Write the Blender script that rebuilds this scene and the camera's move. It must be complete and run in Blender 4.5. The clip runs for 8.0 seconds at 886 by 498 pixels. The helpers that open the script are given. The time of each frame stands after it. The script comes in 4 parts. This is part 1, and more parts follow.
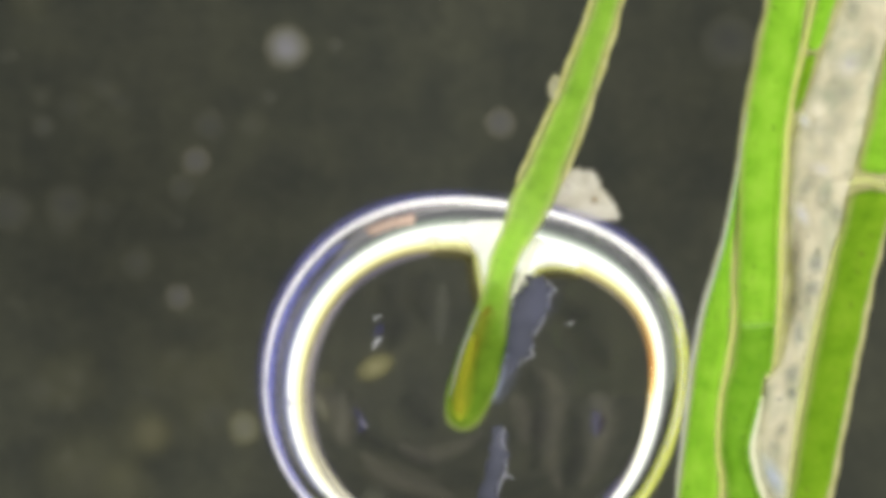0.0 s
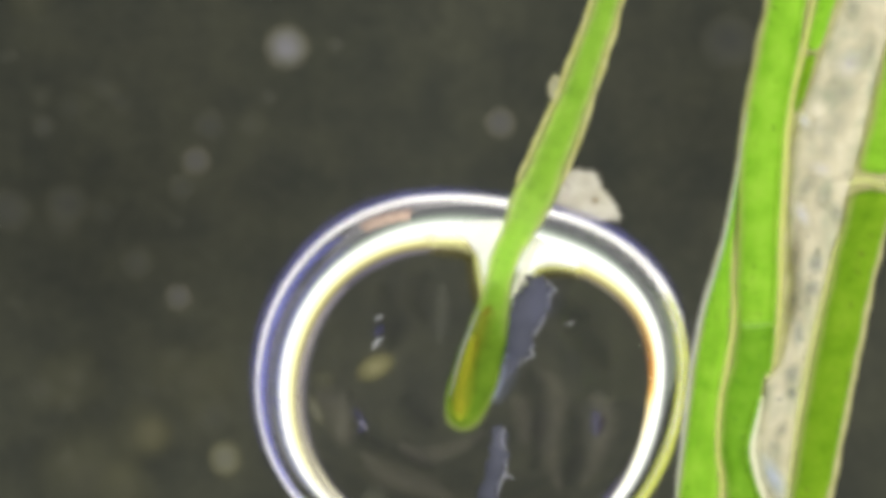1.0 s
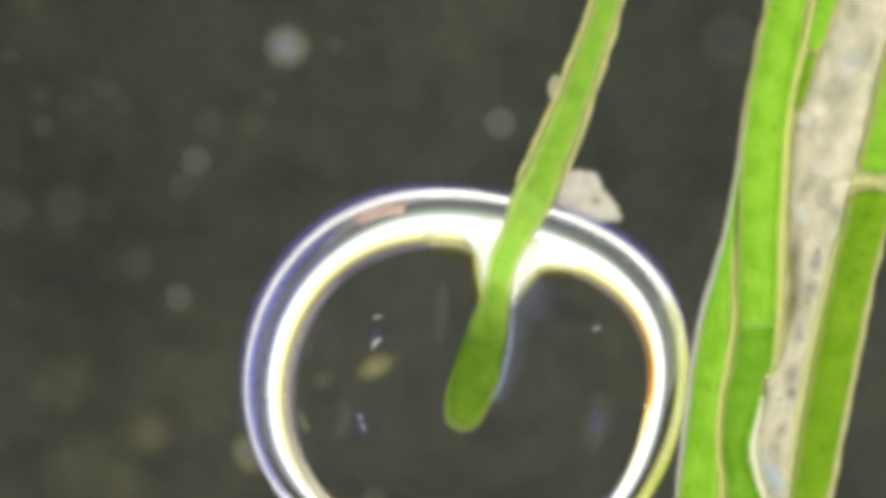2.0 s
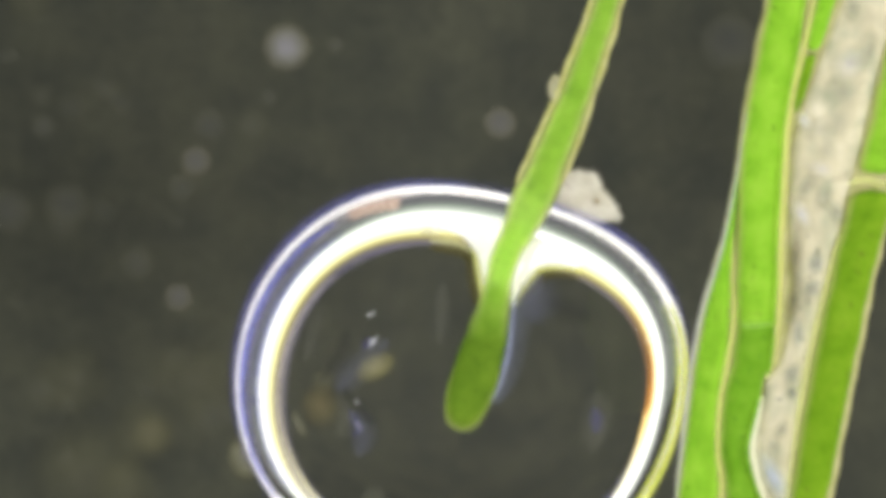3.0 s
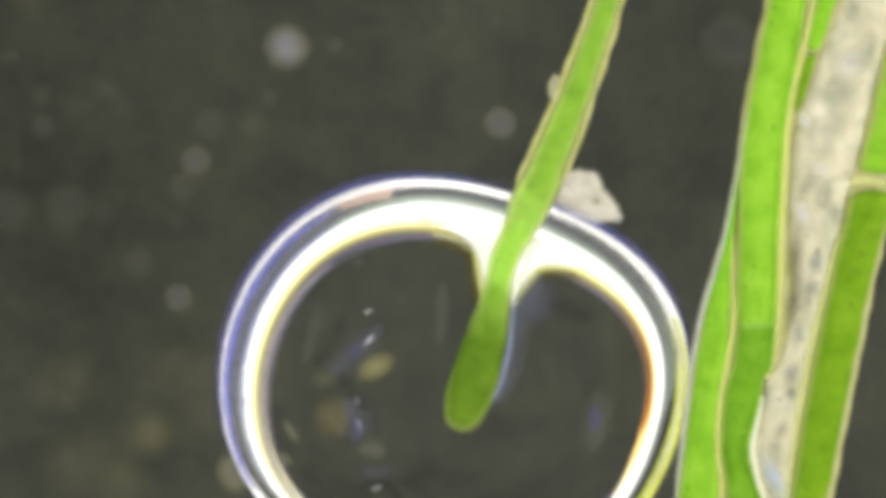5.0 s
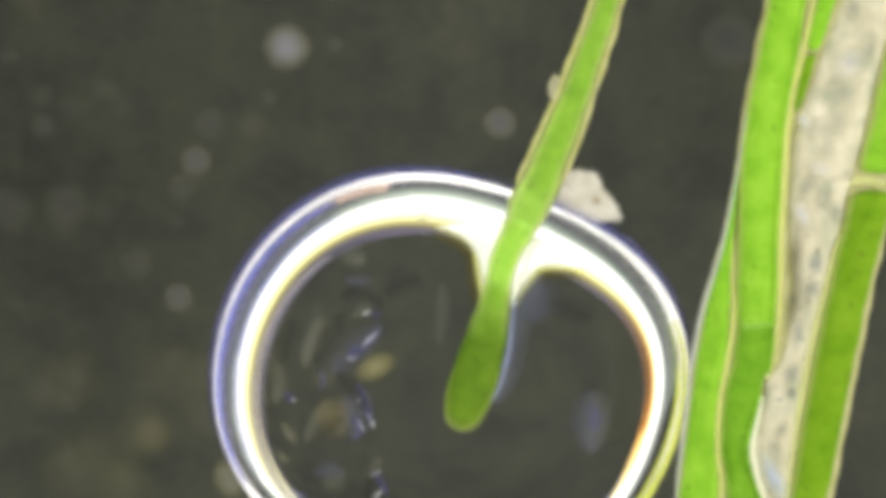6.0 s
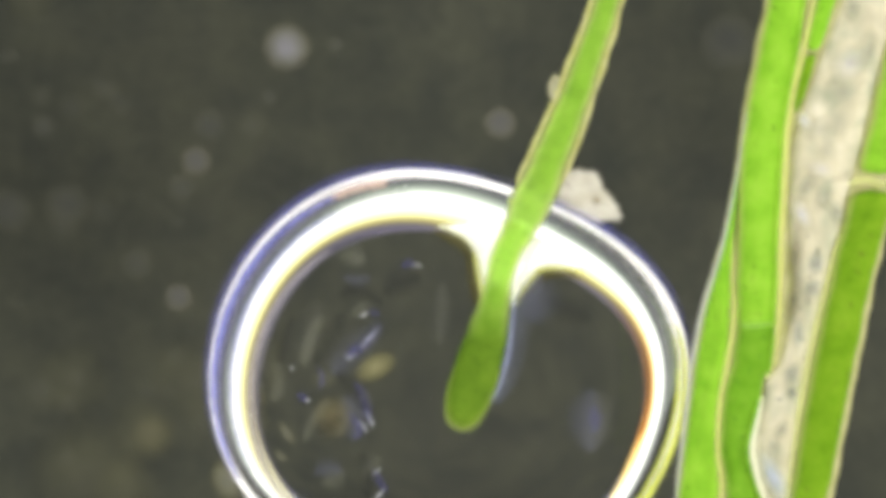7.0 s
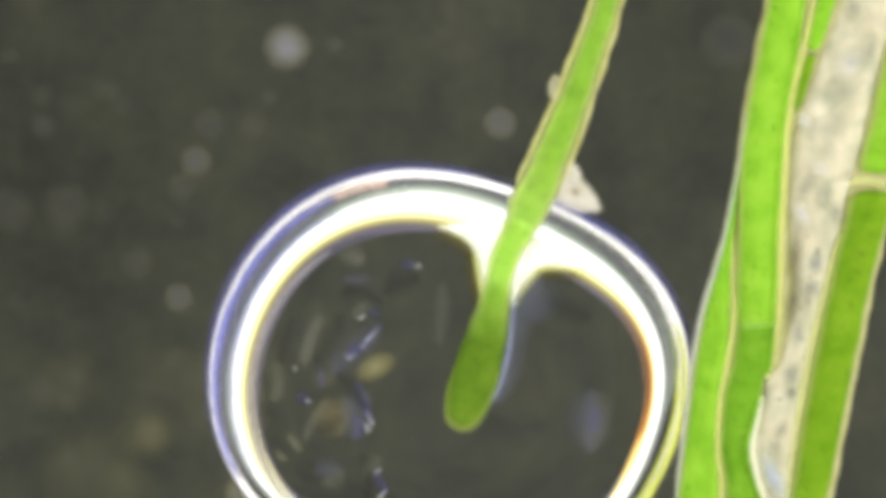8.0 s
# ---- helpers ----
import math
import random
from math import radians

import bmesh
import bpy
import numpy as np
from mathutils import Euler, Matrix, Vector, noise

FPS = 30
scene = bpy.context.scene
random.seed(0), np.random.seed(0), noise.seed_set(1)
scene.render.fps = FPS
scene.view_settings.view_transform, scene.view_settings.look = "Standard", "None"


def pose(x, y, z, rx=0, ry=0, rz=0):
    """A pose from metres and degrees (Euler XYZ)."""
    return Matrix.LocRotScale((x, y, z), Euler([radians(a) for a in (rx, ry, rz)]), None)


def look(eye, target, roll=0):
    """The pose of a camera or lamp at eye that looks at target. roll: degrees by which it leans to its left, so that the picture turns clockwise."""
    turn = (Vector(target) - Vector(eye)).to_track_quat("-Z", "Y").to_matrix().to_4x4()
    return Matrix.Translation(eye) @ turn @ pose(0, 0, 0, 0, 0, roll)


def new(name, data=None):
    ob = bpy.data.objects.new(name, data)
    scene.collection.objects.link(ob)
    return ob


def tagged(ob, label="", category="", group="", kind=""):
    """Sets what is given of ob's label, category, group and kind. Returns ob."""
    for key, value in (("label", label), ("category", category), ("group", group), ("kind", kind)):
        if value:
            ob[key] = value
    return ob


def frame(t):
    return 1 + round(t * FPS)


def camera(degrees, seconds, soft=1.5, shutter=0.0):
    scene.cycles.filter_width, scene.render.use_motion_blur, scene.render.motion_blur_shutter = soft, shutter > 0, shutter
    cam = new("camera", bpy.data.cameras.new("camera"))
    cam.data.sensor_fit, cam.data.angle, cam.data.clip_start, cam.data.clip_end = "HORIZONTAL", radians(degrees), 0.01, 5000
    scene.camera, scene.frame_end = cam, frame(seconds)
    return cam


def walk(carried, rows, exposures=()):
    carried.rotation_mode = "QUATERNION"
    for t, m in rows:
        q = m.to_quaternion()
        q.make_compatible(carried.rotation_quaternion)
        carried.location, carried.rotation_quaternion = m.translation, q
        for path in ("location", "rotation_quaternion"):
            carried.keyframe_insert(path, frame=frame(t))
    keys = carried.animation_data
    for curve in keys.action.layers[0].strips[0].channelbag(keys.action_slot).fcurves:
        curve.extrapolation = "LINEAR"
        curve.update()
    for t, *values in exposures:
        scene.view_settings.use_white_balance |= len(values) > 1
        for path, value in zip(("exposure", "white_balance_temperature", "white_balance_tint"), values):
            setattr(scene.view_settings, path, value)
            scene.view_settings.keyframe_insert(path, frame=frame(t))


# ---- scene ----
# Things are placed to fit the camera's view: u, v are view positions, counted as hundredths of a millimetre from the
# sheet's corner; z in mm above the sheet.
HEIGHT = 16.813          # mm, lens above the sheet
cam = camera(50, 8.0, soft=6.6)
cam.data.dof.use_dof, cam.data.dof.focus_distance, cam.data.dof.aperture_fstop = True, 0.0169, 128.0
EYE = pose(0, 0, HEIGHT / 1000)
walk(cam, [(0, EYE), (8, EYE)], exposures=[(0, 0.05), (1.5, 0.06), (2.9, 0.14), (4.5, 0.14), (6, 0.16), (6.5, 0.24), (7, 0.26), (8, 0.26)])

# ---- light ----
world = bpy.data.worlds.new("room")
scene.world = world
world.use_nodes = True
world.node_tree.nodes["Background"].inputs[0].default_value = (0.86, 0.82, 1.0, 1)
world.node_tree.nodes["Background"].inputs[1].default_value = 0.12

# Unseen lamps, added above the specimen to brighten it and the floor.
for turn, power in ((84, 0.061), (220, 0.049), (340, 0.061)):
    lamp = new("fill_lamp", bpy.data.lights.new("fill_lamp", "AREA"))
    lamp.data.shape, lamp.data.size, lamp.data.energy = "DISK", 0.04, power
    lamp.data.color = (1.0, 0.97, 0.90)
    lamp.matrix_world = look((0.062 * math.cos(radians(turn)), 0.062 * math.sin(radians(turn)), 0.05), (0, 0, -0.004))


def at(u, v, z=0.0):
    """World place that the camera sees at (u, v) of its view, carried along the line of sight to z mm."""
    s = (HEIGHT - z) / HEIGHT
    return Vector(((u - 784) * 1e-5 * s, (441 - v) * 1e-5 * s, z * 1e-3))


# ---- materials ----
class Nodes:
    def __init__(self, name):
        self.mat = bpy.data.materials.new(name)
        self.mat.use_nodes = True
        self.tree = self.mat.node_tree
        self.tree.nodes.clear()
        self.out = self.add("ShaderNodeOutputMaterial")

    def add(self, kind, **values):
        n = self.tree.nodes.new(kind)
        for key, value in values.items():
            n.inputs[key].default_value = value
        return n

    def link(self, a, b):
        self.tree.links.new(a, b)

    def coords(self, stretch=(1, 1, 1)):
        c = self.add("ShaderNodeTexCoord")
        m = self.add("ShaderNodeMapping")
        m.inputs["Scale"].default_value = [1000 * s for s in stretch]
        self.link(c.outputs["Object"], m.inputs["Vector"])
        return m.outputs["Vector"]

    def noise(self, scale, detail=3.0, rough=0.55, stretch=(1, 1, 1)):
        n = self.add("ShaderNodeTexNoise", Scale=scale, Detail=detail, Roughness=rough)
        self.link(self.coords(stretch), n.inputs["Vector"])
        return n.outputs["Fac"]

    def ramp(self, fac, stops):
        r = self.add("ShaderNodeValToRGB")
        el = r.color_ramp.elements
        while len(el) < len(stops):
            el.new(0.5)
        for e, (p, c) in zip(el, stops):
            e.position = p
            e.color = (*c, 1) if len(c) == 3 else c
        self.link(fac, r.inputs["Fac"])
        return r.outputs["Color"]

    def mix_rgb(self, fac, a, b, mode="MIX"):
        m = self.add("ShaderNodeMix")
        m.data_type, m.blend_type = "RGBA", mode
        for key, value in ((0, fac), (6, a), (7, b)):
            if isinstance(value, (int, float)):
                m.inputs[key].default_value = value
            elif isinstance(value, tuple):
                m.inputs[key].default_value = (*value, 1)
            else:
                self.link(value, m.inputs[key])
        return m.outputs[2]

    def mix(self, fac, a, b):
        m = self.add("ShaderNodeMixShader")
        if isinstance(fac, (int, float)):
            m.inputs[0].default_value = fac
        else:
            self.link(fac, m.inputs[0])
        self.link(a, m.inputs[1])
        self.link(b, m.inputs[2])
        return m.outputs[0]

    def shade(self, kind, colour, **values):
        n = self.add(kind, **values)
        if isinstance(colour, tuple):
            n.inputs["Color"].default_value = (*colour, 1)
        else:
            self.link(colour, n.inputs["Color"])
        return n.outputs[0]

    def across(self):
        """Place across a cell, thread or ring: 0 at one side, 1 at the other."""
        c = self.add("ShaderNodeUVMap")
        x = self.add("ShaderNodeSeparateXYZ")
        self.link(c.outputs[0], x.inputs[0])
        return x.outputs[0]

    def done(self, shader):
        self.link(shader, self.out.inputs["Surface"])
        return self.mat


def tissue(name, dark, mid, light, see=0.1, through_share=0.55, scale=6.0, gloss=0.04, spots=None, grain=0.35, stretch=(1, 1, 1), rim=None, rough=0.35):
    """Translucent plant tissue: two scales of mottling, light passing through, a little clear.
    rim: colour of the wall along both sides of a cell and its share of the width."""
    n = Nodes(name)
    col = n.ramp(n.noise(scale, 4, 0.6, stretch), [(0.3, dark), (0.5, mid), (0.72, light)])
    fine = n.ramp(n.noise(26, 2, 0.5, stretch), [(0.34, (0.72, 0.74, 0.6)), (0.52, (1, 1, 1))])
    col = n.mix_rgb(grain, col, fine, "MULTIPLY")
    if spots:
        sp = n.ramp(n.noise(spots[0], 2, 0.5, (1, 0.7, 1)), [(spots[1], (0, 0, 0)), (spots[1] + (spots[3] if len(spots) > 3 else 0.07), (1, 1, 1))])
        col = n.mix_rgb(sp, col, spots[2])
    if rim:
        edge = n.ramp(n.across(), [(0.0, (1, 1, 1)), (rim[1] * 0.3, (0.75, 0.75, 0.75)), (rim[1], (0, 0, 0)), (1 - rim[1], (0, 0, 0)), (1 - rim[1] * 0.3, (0.75, 0.75, 0.75)), (1.0, (1, 1, 1))])
        col = n.mix_rgb(edge, col, rim[0])
    s = n.mix(through_share, n.shade("ShaderNodeBsdfDiffuse", col), n.shade("ShaderNodeBsdfTranslucent", col))
    if gloss:
        s = n.mix(gloss, s, n.shade("ShaderNodeBsdfGlossy", (1.0, 1.0, 1.0), Roughness=rough))
    if see:
        s = n.mix(see, s, n.shade("ShaderNodeBsdfTransparent", (1.0, 1.0, 1.0)))
    return n.done(s)


M_GREEN = tissue("green_cytoplasm", (0.255, 0.55, 0.037), (0.35, 0.675, 0.055), (0.445, 0.765, 0.083), see=0.06, scale=2.2, gloss=0, spots=(9, 0.66, (0.17, 0.36, 0.03)), rim=((0.60, 0.72, 0.20), 0.10))
M_GREEN_DEEP = tissue("deep_green_cytoplasm", (0.175, 0.405, 0.023), (0.245, 0.51, 0.038), (0.32, 0.60, 0.06), see=0.06, scale=2.2, gloss=0, spots=(7, 0.64, (0.13, 0.31, 0.03)), rim=((0.56, 0.70, 0.18), 0.10))
M_GREEN_OLIVE = tissue("olive_green_cytoplasm", (0.17, 0.355, 0.016), (0.235, 0.44, 0.024), (0.315, 0.53, 0.038), see=0.06, scale=2.2, gloss=0, spots=(5, 0.66, (0.20, 0.30, 0.03)), rim=((0.56, 0.64, 0.20), 0.11))


def soft_band(name, inner, outer, strength, peak=0.5, scale=1.5):
    """A thin film or painted fringe of light that is densest along its middle and thins out to both sides."""
    n = Nodes(name)
    u = n.across()
    fall = n.ramp(u, [(0.0, (0, 0, 0)), (peak * 0.5, (strength * 0.45,) * 3), (peak, (strength,) * 3), ((1 + peak) * 0.5, (strength * 0.45,) * 3), (1.0, (0, 0, 0))])
    patchy = n.ramp(n.noise(scale, 3, 0.55), [(0.3, (0.7, 0.7, 0.7)), (0.65, (1, 1, 1))])
    fall = n.mix_rgb(1.0, fall, patchy, "MULTIPLY")
    col = n.ramp(u, [(0.15, inner), (0.85, outer)])
    fine = n.ramp(n.noise(14, 2, 0.5), [(0.3, (0.85, 0.85, 0.85)), (0.6, (1, 1, 1))])
    col = n.mix_rgb(1.0, col, fine, "MULTIPLY")
    body = n.mix(0.4, n.shade("ShaderNodeBsdfDiffuse", col), n.shade("ShaderNodeBsdfTranslucent", col))
    return n.done(n.mix(fall, n.shade("ShaderNodeBsdfTransparent", (1.0, 1.0, 1.0)), body))


def filament_green():
    """Bright green along the filament, denser olive green in the tip, with the shade there put into the colour."""
    n = Nodes("filament_cytoplasm")
    c = n.add("ShaderNodeTexCoord")
    x = n.add("ShaderNodeSeparateXYZ")
    n.link(c.outputs["Object"], x.inputs[0])
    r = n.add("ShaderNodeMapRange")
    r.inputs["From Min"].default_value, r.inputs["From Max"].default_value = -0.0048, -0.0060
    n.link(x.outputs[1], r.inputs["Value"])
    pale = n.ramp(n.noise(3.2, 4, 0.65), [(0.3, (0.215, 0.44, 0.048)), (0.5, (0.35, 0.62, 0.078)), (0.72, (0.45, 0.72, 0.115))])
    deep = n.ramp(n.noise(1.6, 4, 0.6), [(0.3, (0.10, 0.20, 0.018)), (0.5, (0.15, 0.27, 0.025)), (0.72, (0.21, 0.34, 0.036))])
    side = n.ramp(n.across(), [(0.0, (0.85, 0.85, 0.85)), (0.1, (0.6, 0.6, 0.6)), (0.28, (0, 0, 0)), (0.72, (0, 0, 0)), (0.9, (0.6, 0.6, 0.6)), (1.0, (0.85, 0.85, 0.85))])
    pale = n.mix_rgb(side, pale, (0.74, 0.80, 0.34))
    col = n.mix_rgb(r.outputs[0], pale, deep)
    spots = n.ramp(n.noise(9, 1, 0.4), [(0.62, (1, 1, 1)), (0.74, (0.68, 0.72, 0.72))])
    col = n.mix_rgb(1.0, col, spots, "MULTIPLY")
    body = n.mix(0.5, n.shade("ShaderNodeBsdfDiffuse", col), n.shade("ShaderNodeBsdfTranslucent", col))
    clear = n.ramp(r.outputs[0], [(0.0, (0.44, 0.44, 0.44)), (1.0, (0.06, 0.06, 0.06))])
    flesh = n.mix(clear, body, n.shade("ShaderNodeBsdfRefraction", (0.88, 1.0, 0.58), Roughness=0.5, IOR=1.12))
    thin = n.ramp(n.across(), [(0.0, (0.9, 0.9, 0.9)), (0.05, (0.45, 0.45, 0.45)), (0.14, (0, 0, 0)), (0.86, (0, 0, 0)), (0.95, (0.45, 0.45, 0.45)), (1.0, (0.9, 0.9, 0.9))])
    return n.done(n.mix(thin, flesh, n.shade("ShaderNodeBsdfTransparent", (1.0, 1.0, 1.0))))


M_GREEN_CLEAR = filament_green()
M_TIP = soft_band("yellow_green_wall", (0.46, 0.60, 0.12), (0.40, 0.54, 0.09), 0.30)
M_CROSS = soft_band("pale_green_wall", (0.55, 0.80, 0.24), (0.60, 0.84, 0.3), 0.14)
M_GRANULE = tissue("grey_green_granule", (0.16, 0.19, 0.15), (0.22, 0.25, 0.20), (0.30, 0.33, 0.27), see=0.85, scale=6, gloss=0)
# Colour fringes and glow of the bubble's edge, put into tinted hoops.
M_VIOLET = soft_band("violet_fringe", (0.30, 0.32, 0.85), (0.20, 0.20, 0.62), 0.18)
M_SOFT_VIOLET = soft_band("soft_violet_glow", (0.26, 0.30, 0.85), (0.16, 0.16, 0.50), 0.38, peak=0.35)
M_INNER = soft_band("blue_violet_fringe", (0.30, 0.30, 0.62), (0.15, 0.18, 0.72), 0.72, peak=0.65)
M_MAUVE = soft_band("mauve_grey_light_band", (0.25, 0.24, 0.33), (0.42, 0.39, 0.38), 0.66, peak=0.6)
M_LAVENDER = soft_band("lavender_film", (0.50, 0.56, 0.78), (0.42, 0.46, 0.74), 0.5)
M_SWIRL = soft_band("brownish_swirl", (0.34, 0.30, 0.25), (0.42, 0.38, 0.32), 0.055)
M_WISP = soft_band("grey_wisp", (0.44, 0.44, 0.38), (0.52, 0.52, 0.46), 0.036)
M_FLECK = soft_band("grey_green_fleck", (0.46, 0.48, 0.34), (0.54, 0.55, 0.44), 0.053)
M_FLECK_DARK = soft_band("dark_fleck", (0.012, 0.012, 0.014), (0.02, 0.02, 0.03), 0.20)
M_SHEATH = tissue("pale_green_sheath", (0.58, 0.58, 0.28), (0.68, 0.67, 0.36), (0.78, 0.75, 0.47), see=0.14, scale=4, gloss=0)
M_WALL = tissue("cream_cell_wall", (0.66, 0.64, 0.28), (0.78, 0.77, 0.40), (0.86, 0.84, 0.54), see=0.25, scale=4, gloss=0)
M_GROWTH = tissue("cream_growth", (0.62, 0.60, 0.42), (0.72, 0.70, 0.52), (0.80, 0.78, 0.62), see=0.45, scale=4, gloss=0)
M_LINE = soft_band("yellow_wall_and_fringe", (0.76, 0.78, 0.27), (0.72, 0.73, 0.24), 0.66)
M_SOFT_LINE = soft_band("soft_yellow_wall", (0.64, 0.68, 0.26), (0.70, 0.70, 0.34), 0.58)
M_GREY_LINE = soft_band("grey_sheath_edge", (0.48, 0.48, 0.48), (0.62, 0.66, 0.58), 0.60)
M_WHITE_LINE = soft_band("white_wall_and_light", (0.90, 0.89, 0.74), (0.86, 0.84, 0.66), 0.95)
M_CORNER = soft_band("pale_yellow_fringe", (0.80, 0.82, 0.40), (0.76, 0.78, 0.34), 0.36)
# Shade beside the collar, put into an olive-brown cord.
M_OLIVE_SHADE = soft_band("olive_shade_edge", (0.11, 0.10, 0.03), (0.09, 0.08, 0.03), 0.6)
M_CLOUD = soft_band("bluish_cloud", (0.17, 0.18, 0.30), (0.14, 0.15, 0.24), 0.13)
# Grey reflection in the bubble's edge, painted as a band.
M_BAND = soft_band("grey_reflection_band", (0.20, 0.23, 0.21), (0.26, 0.26, 0.32), 0.30)
M_PALE = tissue("bleached_cell", (0.56, 0.53, 0.40), (0.69, 0.65, 0.50), (0.82, 0.78, 0.65), see=0.04, through_share=0.38, scale=1.6, gloss=0, spots=(2.4, 0.47, (0.45, 0.47, 0.35), 0.24))
M_FLUFF = tissue("cream_fluff", (0.60, 0.57, 0.45), (0.70, 0.68, 0.58), (0.80, 0.79, 0.72), see=0.28, through_share=0.25, scale=2.0, spots=(5, 0.72, (0.5, 0.44, 0.26)))
M_SPECK = tissue("rust_brown_speck", (0.30, 0.20, 0.08), (0.40, 0.28, 0.12), (0.48, 0.36, 0.18), see=0.3, scale=6, gloss=0)
# White in place of the ring's light bent where the filament meets the bubble.
M_WHITE = tissue("painted_collar_light", (0.92, 0.95, 0.90), (0.95, 0.97, 0.94), (0.97, 0.98, 0.96), see=0.10, scale=2, through_share=0.1, grain=0.1)
# Glossy white in place of lamp light bent at the bubble's rim.
M_RIM = tissue("painted_rim_light", (0.93, 0.94, 0.98), (0.96, 0.96, 0.99), (0.98, 0.98, 1.0), see=0.0, scale=1, through_share=0.0, grain=0.0, gloss=0.85, rough=0.55)
M_RIM_GREEN = soft_band("stem_reflection", (0.62, 0.70, 0.08), (0.80, 0.88, 0.16), 0.95)
M_BROWN = soft_band("rust_streak", (0.38, 0.15, 0.015), (0.17, 0.15, 0.02), 0.36, peak=0.45)
M_YELLOW = soft_band("yellow_highlight", (0.62, 0.62, 0.05), (0.52, 0.56, 0.04), 0.40)
M_MEMBRANE = tissue("violet_grey_membrane", (0.10, 0.11, 0.16), (0.14, 0.15, 0.21), (0.19, 0.20, 0.27), see=0.38, scale=1.5, gloss=0, grain=0.15)
M_VEIL = soft_band("thin_blue_film", (0.26, 0.30, 0.44), (0.20, 0.22, 0.36), 0.17, peak=0.35)
M_SPARK = tissue("bright_speck", (0.7, 0.72, 0.82), (0.8, 0.82, 0.90), (0.9, 0.9, 0.98), see=0.55, scale=4)
M_TORN = tissue("pale_torn_edge_and_glint", (0.55, 0.56, 0.66), (0.66, 0.67, 0.76), (0.76, 0.77, 0.85), see=0.5, scale=4, gloss=0)
M_SPARK_BLUE = soft_band("blue_violet_speck", (0.05, 0.05, 0.18), (0.09, 0.08, 0.30), 0.27)


def bubble_glass():
    n = Nodes("gas_in_water")
    return n.done(n.shade("ShaderNodeBsdfGlass", (1.0, 1.0, 1.0), Roughness=0.0, IOR=0.752))


M_BUBBLE = bubble_glass()
under = Nodes("gas_in_water_underside")
M_UNDERSIDE = under.done(under.shade("ShaderNodeBsdfRefraction", (1.0, 1.0, 1.0), Roughness=0.0, IOR=0.752))


def mote_material(name, colour, strength, edge=0.25):
    """A soft translucent clot: dense in the middle, thinning towards its outer edge in its own space."""
    n = Nodes(name)
    c = n.add("ShaderNodeTexCoord")
    s = n.add("ShaderNodeSeparateXYZ")
    n.link(c.outputs["Object"], s.inputs[0])
    v = n.add("ShaderNodeCombineXYZ")
    n.link(s.outputs[0], v.inputs[0])
    n.link(s.outputs[1], v.inputs[1])
    ln = n.add("ShaderNodeVectorMath")
    ln.operation = "LENGTH"
    n.link(v.outputs[0], ln.inputs[0])
    lo = max(0.0, 1 - edge)
    fall = n.ramp(ln.outputs["Value"], [(0.0, (strength * 0.72,) * 3), (lo, (strength,) * 3), (1.0, (0, 0, 0))])
    tint = n.ramp(ln.outputs["Value"], [(0.0, (colour[0] * 0.95, colour[1] * 0.93, colour[2] * 1.25)), (0.55, colour), (0.95, (colour[0] * 0.88, colour[1] * 0.80, colour[2] * 0.55))])
    grain = n.add("ShaderNodeTexNoise", Scale=1.7, Detail=2.0)
    n.link(c.outputs["Object"], grain.inputs["Vector"])
    col = n.mix_rgb(1.0, tint, n.ramp(grain.outputs["Fac"], [(0.3, (0.62, 0.62, 0.62)), (0.7, (1, 1, 1))]), "MULTIPLY")
    body = n.mix(0.5, n.shade("ShaderNodeBsdfDiffuse", col), n.shade("ShaderNodeBsdfTranslucent", col))
    return n.done(n.mix(fall, n.shade("ShaderNodeBsdfTransparent", (1.0, 1.0, 1.0)), body))


def floor_material():
    n = Nodes("dark_stop")
    big = n.ramp(n.noise(0.16, 2, 0.5), [(0.35, (0.0345, 0.037, 0.031)), (0.65, (0.0428, 0.045, 0.036))])
    mid = n.ramp(n.noise(0.55, 3, 0.5), [(0.3, (0.83, 0.85, 0.86)), (0.7, (1.14, 1.14, 1.04))])
    col = n.mix_rgb(1.0, big, mid, "MULTIPLY")
    fine = n.ramp(n.noise(2.2, 2, 0.5), [(0.3, (0.94, 0.94, 0.94)), (0.7, (1.06, 1.06, 1.06))])
    col = n.mix_rgb(1.0, col, fine, "MULTIPLY")
    return n.done(n.shade("ShaderNodeBsdfDiffuse", col))


def lamp_material():
    """Frosted lamp ring: white within, passing to yellow, on one side to orange, at its outer edge, to paint the
    bubble's colour fringes.
    """
    n = Nodes("frosted_lamp_ring")
    c = n.add("ShaderNodeUVMap")
    s = n.add("ShaderNodeSeparateXYZ")
    n.link(c.outputs[0], s.inputs[0])
    inner = [(0.0, (0.08, 0.08, 0.085)), (0.09, (0.12, 0.125, 0.12)), (0.15, (0.34, 0.40, 0.31)), (0.21, (1.0, 1.0, 0.95)), (0.32, (1.0, 0.99, 0.85))]
    pale = n.ramp(s.outputs[0], inner + [(0.44, (0.98, 0.95, 0.60)), (0.575, (0.72, 0.68, 0.30)), (0.69, (0.27, 0.23, 0.08)), (0.81, (0.115, 0.105, 0.12)), (0.92, (0.10, 0.09, 0.12))])
    warm = n.ramp(s.outputs[0], inner + [(0.46, (1.0, 0.97, 0.74)), (0.55, (0.95, 0.66, 0.20)), (0.62, (0.42, 0.17, 0.035)), (0.72, (0.15, 0.08, 0.04))])
    col = n.mix_rgb(s.outputs[1], pale, warm)
    e = n.add("ShaderNodeEmission", Strength=1.5)
    n.link(col, e.inputs["Color"])
    return n.done(e.outputs[0])


